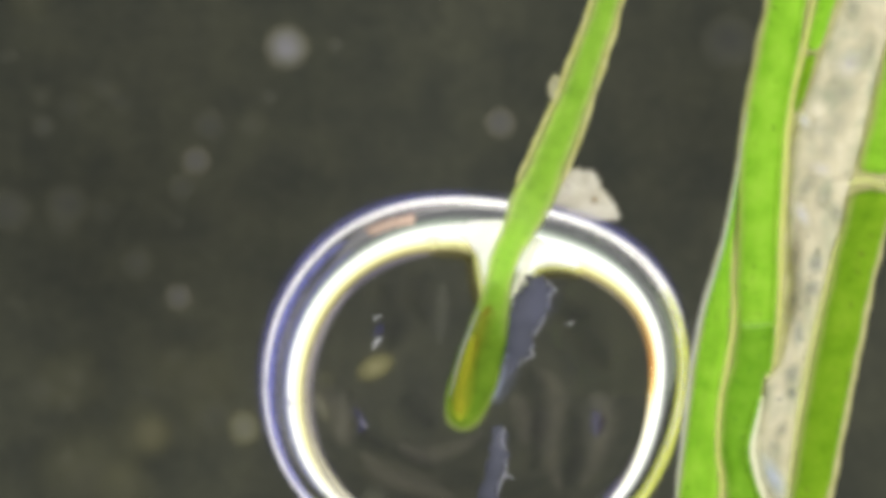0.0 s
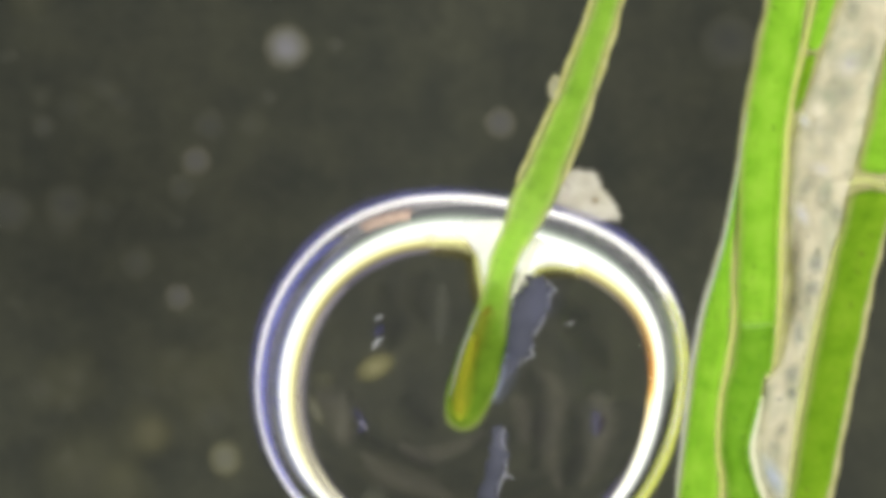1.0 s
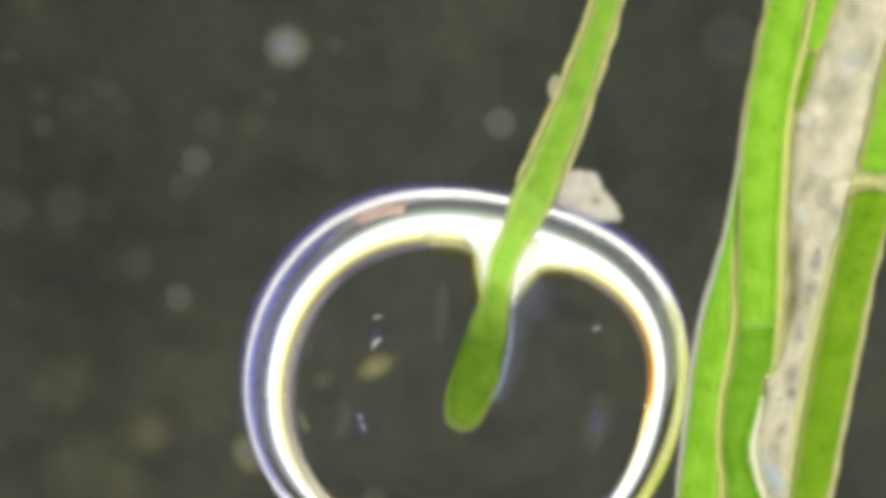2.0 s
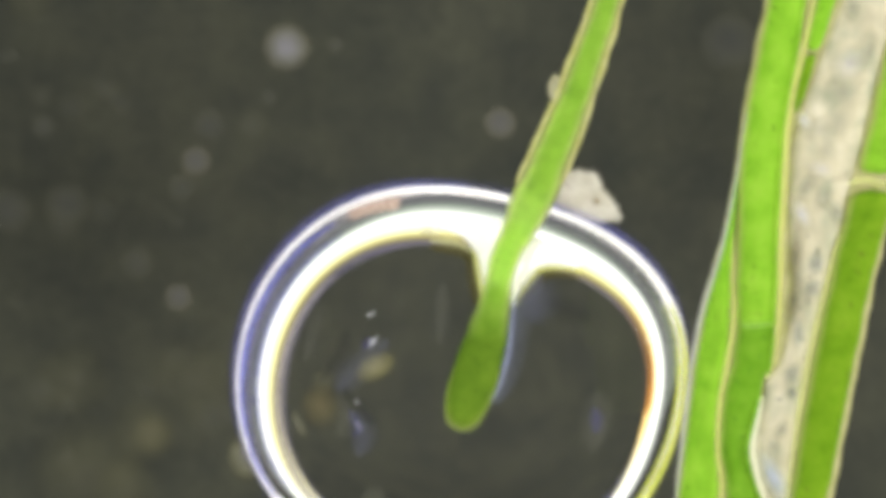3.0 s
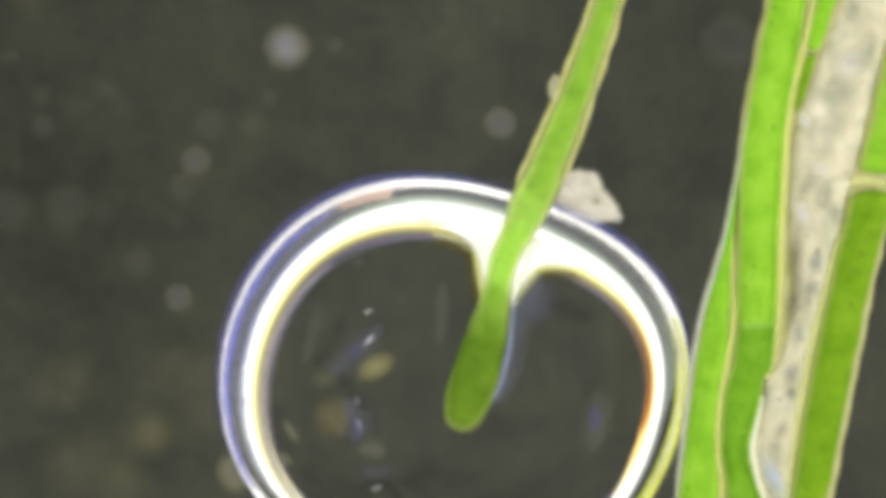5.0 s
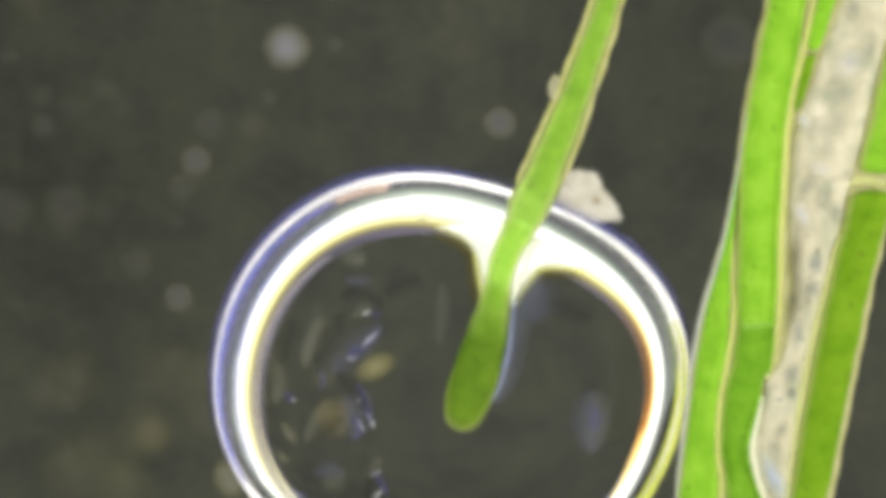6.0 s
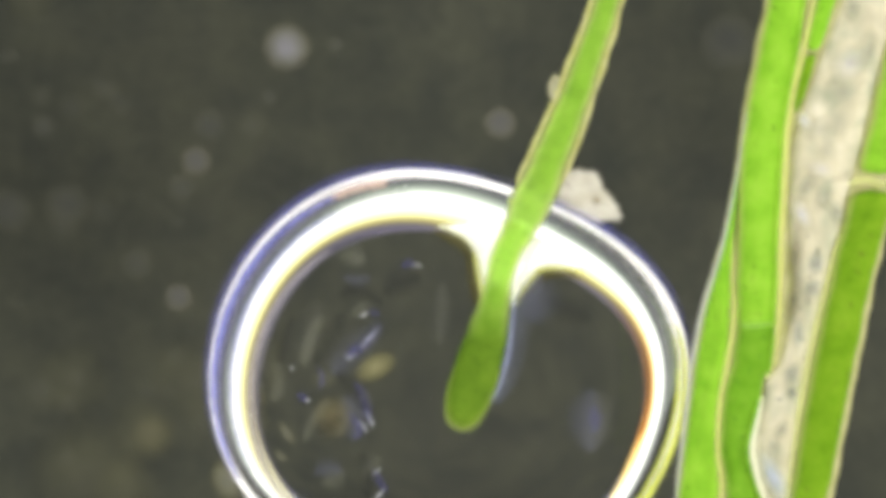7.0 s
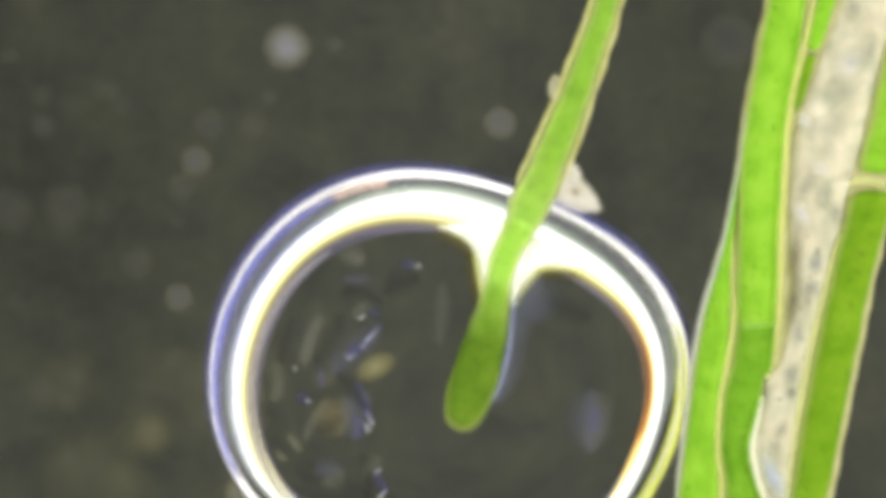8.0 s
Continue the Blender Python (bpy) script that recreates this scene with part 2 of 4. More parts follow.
M_TINT_EDGE = tissue("violet_grey_tint", (0.15, 0.15, 0.16), (0.19, 0.19, 0.20), (0.23, 0.23, 0.24), see=0, through_share=0, scale=0.5)
M_TINT_LILAC = tissue("lilac_grey_tint", (0.15, 0.147, 0.165), (0.18, 0.176, 0.20), (0.21, 0.206, 0.225), see=0, through_share=0, scale=0.3, gloss=0)
M_TINT_GREEN = tissue("greenish_grey_tint", (0.12, 0.145, 0.115), (0.15, 0.18, 0.14), (0.18, 0.21, 0.165), see=0, through_share=0, scale=0.3, gloss=0)
M_WARM_SPOT = tissue("pale_orange_spot", (0.46, 0.32, 0.25), (0.54, 0.39, 0.31), (0.60, 0.46, 0.38), see=0, through_share=0, scale=0.4)
M_FLOOR, M_LAMP = floor_material(), lamp_material()


# ---- builders ----
def mesh_of(name, bm, material, smooth=True):
    me = bpy.data.meshes.new(name)
    bm.normal_update()
    bm.to_mesh(me)
    bm.free()
    me.materials.append(material)
    if smooth:
        me.polygons.foreach_set("use_smooth", [True] * len(me.polygons))
    return me


def thing(name, place, label, category, group="", kind=""):
    ob = new(name)
    ob.empty_display_size = 0.0005
    ob.location = place
    return tagged(ob, label, category, group, kind)


def part(name, bm, material, parent, label=""):
    """Links a bmesh in world places as one mesh under its thing."""
    base = Vector(parent.location)
    if parent.parent:
        base = base + parent.parent.location
    bm.transform(Matrix.Translation(-base))
    ob = new(name, mesh_of(name, bm, material))
    ob.parent = parent
    return tagged(ob, label)


def glide(stops, v, k):
    """Value k at v along stops of (v, ...), smoothly between them."""
    vs = [s[0] for s in stops]
    i = min(max(np.searchsorted(vs, v) - 1, 0), len(stops) - 2)
    p = [stops[min(max(i + j, 0), len(stops) - 1)] for j in (-1, 0, 1, 2)]
    f = (v - p[1][0]) / (p[2][0] - p[1][0])
    m1 = (p[2][k] - p[0][k]) / max(p[2][0] - p[0][0], 1e-9) * (p[2][0] - p[1][0])
    m2 = (p[3][k] - p[1][k]) / max(p[3][0] - p[1][0], 1e-9) * (p[2][0] - p[1][0])
    return ((2 * f ** 3 - 3 * f ** 2 + 1) * p[1][k] + (f ** 3 - 2 * f ** 2 + f) * m1
            + (-2 * f ** 3 + 3 * f ** 2) * p[2][k] + (f ** 3 - f ** 2) * m2)


def skin_rows(bm, uv, rows, sides):
    """Closes rings of vertices into a skin; its map runs from one side (0) over the middle to the other (1)."""
    wide = [(1 + math.cos(2 * math.pi * j / sides)) / 2 for j in range(sides)]
    for a, b in zip(rows, rows[1:]):
        for j in range(sides):
            k = (j + 1) % sides
            f = bm.faces.new((a[j], b[j], b[k], a[k]))
            for lp, w in zip(f.loops, (wide[j], wide[j], wide[k], wide[k])):
                lp[uv].uv = (w, 0.5)
    for ring in (rows[0], rows[-1][::-1]):
        f = bm.faces.new(ring)
        for lp in f.loops:
            lp[uv].uv = (0.0, 0.5)
    bmesh.ops.recalc_face_normals(bm, faces=bm.faces)


def tube(stops, z=0.0, thick=0.5, shrink=0.0, round_start=0.0, round_end=0.0, seed=0, wobble=1.2, rings=90, sides=20, lift=None):
    """A long cell. stops: (v, left, right) on the sheet; thick: depth over width; shrink: inset in sheet units.
    lift: stops of (v, z) for a cell that climbs."""
    bm = bmesh.new()
    v0, v1 = stops[0][0], stops[-1][0]
    uv = bm.loops.layers.uv.new("across")
    rows = []
    for i in range(rings + 1):
        v = v0 + (v1 - v0) * (i / rings)
        lf, rt = glide(stops, v, 1), glide(stops, v, 2)
        lf += wobble * noise.noise((v * 0.021, seed, 0)) * 2 + wobble * 0.5 * noise.noise((v * 0.08, seed, 3))
        rt += wobble * noise.noise((v * 0.021, seed, 7)) * 2 + wobble * 0.5 * noise.noise((v * 0.08, seed, 9))
        half = max((rt - lf) / 2 - shrink, 0.4)
        for span, d in ((round_start, v - v0), (round_end, v1 - v)):
            if span > 0 and d < span:
                half *= max(1 - (1 - d / span) ** 2, 0.0) ** 0.5 if d > 0 else 0.02
        half = max(half, 0.3)
        zz = glide(lift, v, 1) if lift else z
        c = at((lf + rt) / 2, v, zz)
        s = (HEIGHT - zz) / HEIGHT * 1e-5
        deep = max(thick * half, 0.3)
        rows.append([bm.verts.new((c.x + half * s * math.cos(a), c.y, c.z + deep * s * math.sin(a)))
                     for a in [2 * math.pi * j / sides for j in range(sides)]])
    skin_rows(bm, uv, rows, sides)
    return bm


def cord(points, radius, z, sides=8, flat=1.0, steps=10):
    """A thin thread through (u, v) points on the sheet, radius in sheet units."""
    bm = bmesh.new()
    uv = bm.loops.layers.uv.new("across")
    pts = [(float(i), *p) for i, p in enumerate(points)]
    n = steps * (len(points) - 1)
    path = [at(glide(pts, i / steps, 1), glide(pts, i / steps, 2), z) for i in range(n + 1)]
    rows = []
    for i, p in enumerate(path):
        d = (path[min(i + 1, n)] - path[max(i - 1, 0)]).normalized()
        side = Vector((-d.y, d.x, 0))
        r = radius * 1e-5 * (0.06 + 0.94 * math.sin(math.pi * (i + 0.3) / (n + 0.6)) ** 0.6)
        rows.append([bm.verts.new(p + side * r * math.cos(a) + Vector((0, 0, flat * r * math.sin(a))))
                     for a in [2 * math.pi * j / sides for j in range(sides)]])
    skin_rows(bm, uv, rows, sides)
    return bm


def lump(u, v, z, ru, rv, seed, rough=0.35, deep=0.6, detail=3, scale=2.2):
    """An uneven clot."""
    bm = bmesh.new()
    bmesh.ops.create_icosphere(bm, subdivisions=detail, radius=1)
    c = at(u, v, z)
    s = (HEIGHT - z) / HEIGHT * 1e-5
    for p in bm.verts:
        k = 1 + rough * noise.fractal(p.co * scale + Vector((seed * 3.7, seed, 0)), 0.8, 2.0, 3)
        p.co = Vector((c.x + p.co.x * k * ru * s, c.y + p.co.y * k * rv * s, c.z + p.co.z * k * deep * min(ru, rv) * s))
    return bm


def sheet(outline, z, thickness=3.0, seed=0, ragged=0.0, lifts=None):
    """A thin flap from a closed outline of (u, v), with real thickness; ragged: tooth depth along its edge."""
    bm = bmesh.new()
    ring = []
    n = len(outline)
    for i in range(n):
        a, b = outline[i], outline[(i + 1) % n]
        k = 6
        for j in range(k):
            f = j / k
            u, v = a[0] + (b[0] - a[0]) * f, a[1] + (b[1] - a[1]) * f
            w = ragged * noise.noise((u * 0.09, v * 0.09, seed))
            ring.append((u + w * 1.6, v + w))
    top = [bm.verts.new(at(u, v, z)) for u, v in ring]
    low = [bm.verts.new(at(u, v, z) - Vector((0, 0, thickness * 1e-5))) for u, v in ring]
    bm.faces.new(top)
    bm.faces.new(low[::-1])
    m = len(ring)
    for i in range(m):
        bm.faces.new((top[i], low[i], low[(i + 1) % m], top[(i + 1) % m]))
    bmesh.ops.recalc_face_normals(bm, faces=bm.faces)
    bmesh.ops.triangulate(bm, faces=[f for f in bm.faces if len(f.verts) > 4])
    return bm


def disc_mesh(name, material):
    """A flattened round body of unit radius."""
    bm = bmesh.new()
    bmesh.ops.create_uvsphere(bm, u_segments=32, v_segments=16, radius=1)
    for p in bm.verts:
        p.co.z *= 0.25
    return mesh_of(name, bm, material)


BLOT_MESH = {
    "mossy": disc_mesh("mossy_blot", mote_material("mossy_blot", (0.36, 0.40, 0.30), 0.27, 0.98)),
    "slate": disc_mesh("slate_blot", mote_material("slate_blot", (0.20, 0.27, 0.28), 0.30, 0.98)),
    "umber": disc_mesh("umber_blot", mote_material("umber_blot", (0.17, 0.16, 0.08), 0.40, 0.98)),
    "ice": disc_mesh("ice_blot", mote_material("ice_blot", (0.84, 0.86, 0.84), 0.34, 0.98)),
    "frost": disc_mesh("frost_blot", mote_material("frost_blot", (0.66, 0.76, 0.78), 0.5, 0.98)),
}


# ---- setting: dark stop and the ring of light round it ----
STOP_Z, CENTRE = -20.0, Vector((0.0005, -0.0034, 0))


def stop_radius(a):
    """Outer radius of the stop in mm at azimuth a: drawn in on two sides."""
    return 24.3 - 7.4 * max(0.0, math.sin(a + 0.25)) ** 3 - 3.0 * max(0.0, -math.cos(a - 0.28)) ** 5


def build_stop():
    bm = bmesh.new()
    bm.faces.new([bm.verts.new(CENTRE + Vector((math.cos(a), math.sin(a), 0)) * (stop_radius(a) - 1.02) * 1e-3 + Vector((0, 0, STOP_Z * 1e-3))) for a in [2 * math.pi * i / 96 for i in range(96)]])
    ext = bmesh.ops.extrude_face_region(bm, geom=bm.faces[:])
    bmesh.ops.translate(bm, vec=(0, 0, -0.002), verts=[g for g in ext["geom"] if isinstance(g, bmesh.types.BMVert)])
    bmesh.ops.recalc_face_normals(bm, faces=bm.faces)
    ob = new("floor", mesh_of("floor", bm, M_FLOOR, smooth=False))
    tagged(ob, "dark grey-brown stop plate under the water, faintly mottled", "floor", kind="structure")
    # Unseen grey ring, added to be reflected in the bubble's edge.
    bm = bmesh.new()
    rows = []
    for i in range(96):
        a = 2 * math.pi * i / 96
        d = Vector((math.cos(a), math.sin(a), 0))
        rows.append([bm.verts.new(CENTRE + d * r * 1e-3 + Vector((0, 0, z * 1e-3))) for r, z in ((stop_radius(a) - 1.0, -19.9), (stop_radius(a), -19.9), (stop_radius(a), -22.2), (stop_radius(a) - 1.0, -22.2))])
    for i in range(96):
        a, b = rows[i], rows[(i + 1) % 96]
        for j in range(4):
            bm.faces.new((a[j], a[(j + 1) % 4], b[(j + 1) % 4], b[j]))
    bmesh.ops.recalc_face_normals(bm, faces=bm.faces)
    ob = new("tint_ring", mesh_of("tint_ring", bm, M_TINT_EDGE, smooth=False))
    tagged(ob, "unseen dull grey ring, added to tint the bubble's edge", "floor", kind="structure")
    # Unseen plates, added outside the view to lighten the bubble's dark gap.
    for start, end, material, label in ((92, 186, M_TINT_LILAC, "unseen dull lilac-grey plate, added to lighten the bubble's edge"), (-16, 91.6, M_TINT_GREEN, "unseen dull greenish-grey plate, added to lighten the bubble's edge")):
        bm = bmesh.new()
        rows = []
        for i in range(81):
            a = radians(start + (end - start) * i / 80)
            c, d = math.cos(a), math.sin(a)
            r_in = (abs(c / 19.0) ** 12 + abs(d / 11.6) ** 12) ** (-1 / 12)
            r_out = stop_radius(a) - 1.15
            inner, outer = Vector((c * r_in, d * r_in, 0)), Vector((c * r_out, d * r_out, 0)) + CENTRE * 1e3
            if outer.length < r_in + 0.2:
                outer = inner * (1 + 0.2 / r_in)
            rows.append([bm.verts.new((p + Vector((0, 0, z))) * 1e-3) for p, z in ((inner, -19.95), (outer, -19.85), (outer, -19.99), (inner, -19.99))])
        for a, b in zip(rows, rows[1:]):
            for j in range(4):
                bm.faces.new((a[j], a[(j + 1) % 4], b[(j + 1) % 4], b[j]))
        bm.faces.new(rows[0])
        bm.faces.new(rows[-1][::-1])
        bmesh.ops.recalc_face_normals(bm, faces=bm.faces)
        ob = new("tint_plate", mesh_of("tint_plate", bm, material, smooth=False))
        tagged(ob, label, "floor", kind="structure")
    # Unseen orange slab, added so the bubble's edge reflects a warm spot.
    bm = bmesh.new()
    bmesh.ops.create_cube(bm, size=1)
    bmesh.ops.scale(bm, vec=(0.0062, 0.0034, 0.0004), verts=bm.verts)
    bmesh.ops.bevel(bm, geom=bm.edges[:], offset=0.00012, segments=2, affect="EDGES")
    a = radians(113)
    bm.transform(Matrix.Translation(CENTRE + Vector((0.0197 * math.cos(a), 0.0197 * math.sin(a), -0.0195))) @ Matrix.Rotation(a - math.pi / 2, 4, "Z"))
    ob = new("spot_slab", mesh_of("spot_slab", bm, M_WARM_SPOT, smooth=False))
    tagged(ob, "unseen pale orange slab, added for the warm spot in the bubble's edge", "clip")


def build_lamp_ring():
    bm = bmesh.new()
    uv = bm.loops.layers.uv.new("across")
    n, k = 128, 8
    rows = []
    for i in range(n):
        a = 2 * math.pi * i / n
        up, side = max(0.0, math.sin(a + 0.35)) ** 3, max(0.0, math.cos(a)) ** 2
        r0, r1 = stop_radius(a) + 0.3, 46.0
        z0, z1 = -20.4, -14.0 + 3.4 * up + 1.5 * side
        rows.append([bm.verts.new(CENTRE + Vector((math.cos(a) * (r0 + (r1 - r0) * j / k), math.sin(a) * (r0 + (r1 - r0) * j / k), z0 + (z1 - z0) * (j / k) ** 1.6)) * 1e-3) for j in range(k + 1)])
    for i in range(n):
        a, b = rows[i], rows[(i + 1) % n]
        for j in range(k):
            f = bm.faces.new((a[j], a[j + 1], b[j + 1], b[j]))
            for lp, w, q in zip(f.loops, (j, j + 1, j + 1, j), (i, i, i + 1, i + 1)):
                wide = 1 - 0.2 * max(0.0, -math.cos(2 * math.pi * q / n + 0.2)) ** 2
                lp[uv].uv = (w / k * wide, min(max(math.cos(2 * math.pi * q / n + radians(32)) * 2.2 - 0.9, 0.0), 1.0))
    bmesh.ops.recalc_face_normals(bm, faces=bm.faces)
    ob = new("lamp_ring", mesh_of("lamp_ring", bm, M_LAMP))
    tagged(ob, "glowing frosted ring lamp round the dark stop plate", "lamp", kind="structure")


build_stop()
build_lamp_ring()

# ---- the stem of long parallel cells ----
STEM_LEFT = [(-60, 1364, 0), (100, 1333, 0), (200, 1313, 0), (300, 1300, 0), (441, 1272, 0), (540, 1242, 0), (650, 1223, 0), (800, 1203, 0), (950, 1186, 0)]
STEM_RIGHT = [(-60, 1700, 0), (200, 1625, 0), (441, 1562, 0), (580, 1534, 0), (740, 1502, 0), (950, 1462, 0)]


DEAD = [(-60, 1512, 1616), (0, 1492, 1584), (80, 1462, 1566), (160, 1433, 1545), (240, 1407, 1527), (300, 1400, 1511), (400, 1396, 1487), (470, 1402, 1468), (540, 1402, 1452), (600, 1394, 1438), (652, 1376, 1428), (668, 1355, 1424), (700, 1352, 1419), (740, 1345, 1413), (790, 1336, 1406), (850, 1345, 1398), (950, 1370, 1382)]


def build_stem():
    stem = thing("plant_stem", at(1320, 950, -1.2), "bundle of bright green plant cells with one bleached strip", "plant")
    rim_stops = [(v, glide(STEM_LEFT, v, 1), glide(STEM_RIGHT, v, 1)) for v in (-60, 60, 180, 300, 420, 540, 660, 800, 950)]
    part("sheath", tube(rim_stops, z=0.00, thick=0.14, seed=1, wobble=1.6, rings=160, sides=24), M_SHEATH, stem, "pale yellow-green translucent sheath")
    part("cell", tube([(290, 1303, 1311), (380, 1288, 1304), (440, 1275, 1299), (480, 1264, 1294), (540, 1248, 1294), (640, 1230, 1286), (720, 1219, 1271), (800, 1208, 1268), (860, 1200, 1273), (950, 1190, 1264)],
                      z=0.20, thick=0.5, shrink=1, round_start=60, seed=2), M_GREEN, stem)
    part("cell", tube([(-60, 1372, 1437), (100, 1341, 1412), (200, 1321, 1395), (300, 1310, 1386), (400, 1308, 1379), (500, 1304, 1376), (566, 1304, 1373), (577, 1304, 1372)],
                      z=0.28, thick=0.5, seed=3), M_GREEN, stem)
    part("cell", tube([(573, 1304, 1372), (640, 1296, 1368), (658, 1292, 1364), (670, 1289, 1352), (700, 1281, 1347), (760, 1276, 1340), (800, 1275, 1328), (850, 1284, 1338), (950, 1284, 1372)],
                      z=0.28, thick=0.5, seed=3), M_GREEN_DEEP, stem)
    part("cell", tube([(-60, 1462, 1502), (0, 1446, 1480), (50, 1434, 1464), (90, 1428, 1450)], z=0.30, thick=0.5, round_end=10, seed=5), M_GREEN, stem)
    part("cell", tube([(96, 1426, 1446), (130, 1416, 1436), (200, 1401, 1414)], z=0.28, thick=0.5, round_start=10, round_end=40, seed=6), M_GREEN_OLIVE, stem)
    dead = part("dead_cell", tube(DEAD, z=0.22, thick=0.3, seed=7), M_PALE, stem,
         "bleached greyish-cream empty cell with dark dots")
    rng = random.Random(12)
    for _ in range(14):
        v = rng.uniform(10, 870)
        lf, rt = glide(DEAD, v, 1), glide(DEAD, v, 2)
        u = lf + (rt - lf) * rng.gauss(0.48, 0.13)
        r = rng.choice((2.5, 3, 3.5, 4, 5.5))
        part("granule", lump(u, v, 0.36, r, r * rng.uniform(1.0, 2.0), v, rough=0.5, detail=2, deep=0.35), M_GRANULE, dead)
    for u, v, ru, rv, kind in [(1428, 330, 17, 26, "mossy"), (1446, 468, 14, 17, "slate"), (1440, 512, 13, 17, "slate"), (1407, 455, 17, 44, "umber"), (1402, 535, 12, 44, "umber"), (1413, 592, 11, 24, "slate"),
                               (1402, 660, 15, 18, "slate"), (1404, 697, 9, 12, "slate"), (1383, 760, 12, 18, "mossy"), (1370, 846, 20, 40, "frost"), (1490, 165, 24, 26, "mossy"), (1482, 217, 19, 28, "mossy"),
                               (1445, 228, 17, 20, "mossy"), (1462, 268, 22, 24, "mossy"), (1500, 115, 26, 24, "ice"), (1424, 214, 13, 22, "ice"), (1532, 92, 16, 30, "mossy"), (1508, 14, 16, 20, "mossy"),
                               (1458, 348, 15, 22, "mossy"), (1482, 376, 12, 22, "mossy"), (1452, 300, 22, 15, "ice"), (1420, 380, 14, 24, "ice"), (1368, 790, 13, 16, "mossy")]:
        ob = new("blot", BLOT_MESH[kind])
        ob.parent = dead
        k = (HEIGHT - 0.40) / HEIGHT * 1e-5
        ob.matrix_basis = Matrix.Translation(at(u, v, 0.40) - stem.location) @ Matrix.Rotation(rng.uniform(-0.7, 0.5), 4, "Z") @ Matrix.Diagonal((ru * k * rng.uniform(0.9, 1.5), rv * k * rng.uniform(1.1, 1.7), ru * k, 1))
    part("cell", tube([(60, 1580, 1650), (110, 1566, 1640), (200, 1546, 1622), (260, 1531, 1606), (308, 1519, 1592)], z=0.30, thick=0.5, round_start=20, round_end=14, seed=8), M_GREEN, stem)
    part("cell", tube([(336, 1506, 1586), (400, 1492, 1568), (450, 1479, 1553), (550, 1457, 1530), (640, 1438, 1512), (760, 1417, 1488), (882, 1399, 1464), (950, 1388, 1450)],
                      z=0.30, thick=0.5, round_start=16, seed=9), M_GREEN_OLIVE, stem)
    part("wall_line", cord([(1448, -60), (1434, 30), (1424, 80), (1409, 140), (1398, 200), (1392, 250), (1388, 330), (1383, 420), (1381, 520), (1376, 600), (1366, 660)], 8, 0.52, flat=0.4), M_LINE, stem, "pale yellow line between two cells")
    part("wall_line", cord([(1296, 410), (1296, 500), (1299, 560), (1291, 620), (1276, 700), (1270, 760), (1271, 810), (1278, 850), (1273, 900), (1270, 950)], 7, 0.52, flat=0.4), M_LINE, stem, "pale yellow line between two cells")
    part("wall_line", cord([(1350, 700), (1340, 750), (1332, 795), (1340, 840), (1352, 880), (1372, 940)], 8, 0.52, flat=0.4), M_WHITE_LINE, stem, "bright cream edge of the bleached cell")
    part("wall_line", cord([(1488, 400), (1470, 470), (1453, 540), (1438, 600), (1423, 680), (1412, 740), (1405, 790), (1397, 850), (1384, 940)], 10, 0.50, flat=0.4), M_SOFT_LINE, stem, "soft cream-yellow edge of the bleached cell")
    part("cross_wall", cord([(1308, 574), (1325, 577), (1345, 576), (1370, 572)], 9, 0.48, flat=0.4), M_CROSS, stem, "faint pale green cross wall")
    part("wall_line", cord([(1351, 670), (1358, 666), (1367, 660)], 6, 0.53, flat=0.4), M_SOFT_LINE, stem, "short yellow end wall of a cell")
    part("wall_line", cord([(1322, 190), (1300, 330), (1276, 441), (1247, 535), (1234, 590), (1222, 660), (1209, 770), (1199, 860), (1190, 950)], 8, 0.34, flat=0.4), M_GREY_LINE, stem, "greyish translucent edge of the sheath")
    part("wall_line", cord([(1500, 326), (1525, 318), (1550, 322), (1580, 330)], 10, 0.54, flat=0.4), M_SOFT_LINE, stem, "pale yellow cross wall")


build_stem()

# ---- the filament that carries the bubble ----
FIL = [(-60, 1066, 1130), (0, 1043, 1107), (50, 1026, 1094), (100, 1006, 1077), (150, 988, 1062), (200, 966, 1046), (250, 943, 1029), (300, 921, 1009), (350, 903, 985),
       (400, 890, 957), (450, 868, 924), (500, 858, 907), (540, 845, 903), (600, 819, 897), (650, 802, 888), (700, 789, 871), (757, 789, 847)]
AXIS_TOP, AXIS_TIP = at(882, 520, 0.45), at(824, 745, 0.45)


def build_filament():
    fil = thing("filament", at(1060, 0, 0), "slender green filament with a rounded tip touching the bubble", "plant")
    part("cell_wall", tube([(v, a, a + (11 if v < 380 else 8)) for v, a, b in FIL[:9]], z=0.33, thick=0.8, round_end=120, seed=11, wobble=1.9, rings=160, sides=10), M_WALL, fil, "thin cream cell wall")
    part("cell_wall", tube([(v, b - (11 if v < 380 else 8), b) for v, a, b in FIL[:9]], z=0.33, thick=0.8, round_end=120, seed=21, wobble=1.9, rings=160, sides=10), M_WALL, fil, "thin cream cell wall")
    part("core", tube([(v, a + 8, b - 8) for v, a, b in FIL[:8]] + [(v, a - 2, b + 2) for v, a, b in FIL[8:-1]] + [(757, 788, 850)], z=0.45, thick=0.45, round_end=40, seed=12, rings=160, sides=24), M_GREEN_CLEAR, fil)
    part("tip_wall", cord([(806, 650), (796, 690), (793, 725), (799, 747), (820, 756), (842, 747), (860, 715), (874, 685), (885, 650)], 13, 0.54, flat=0.4), M_TIP, fil, "pale yellow-green wall round the tip")
    part("growth", lump(984, 157, 0.25, 14, 25, 3, rough=0.2), M_GROWTH, fil, "small cream growth on the filament's side")
    return fil


filament = build_filament()


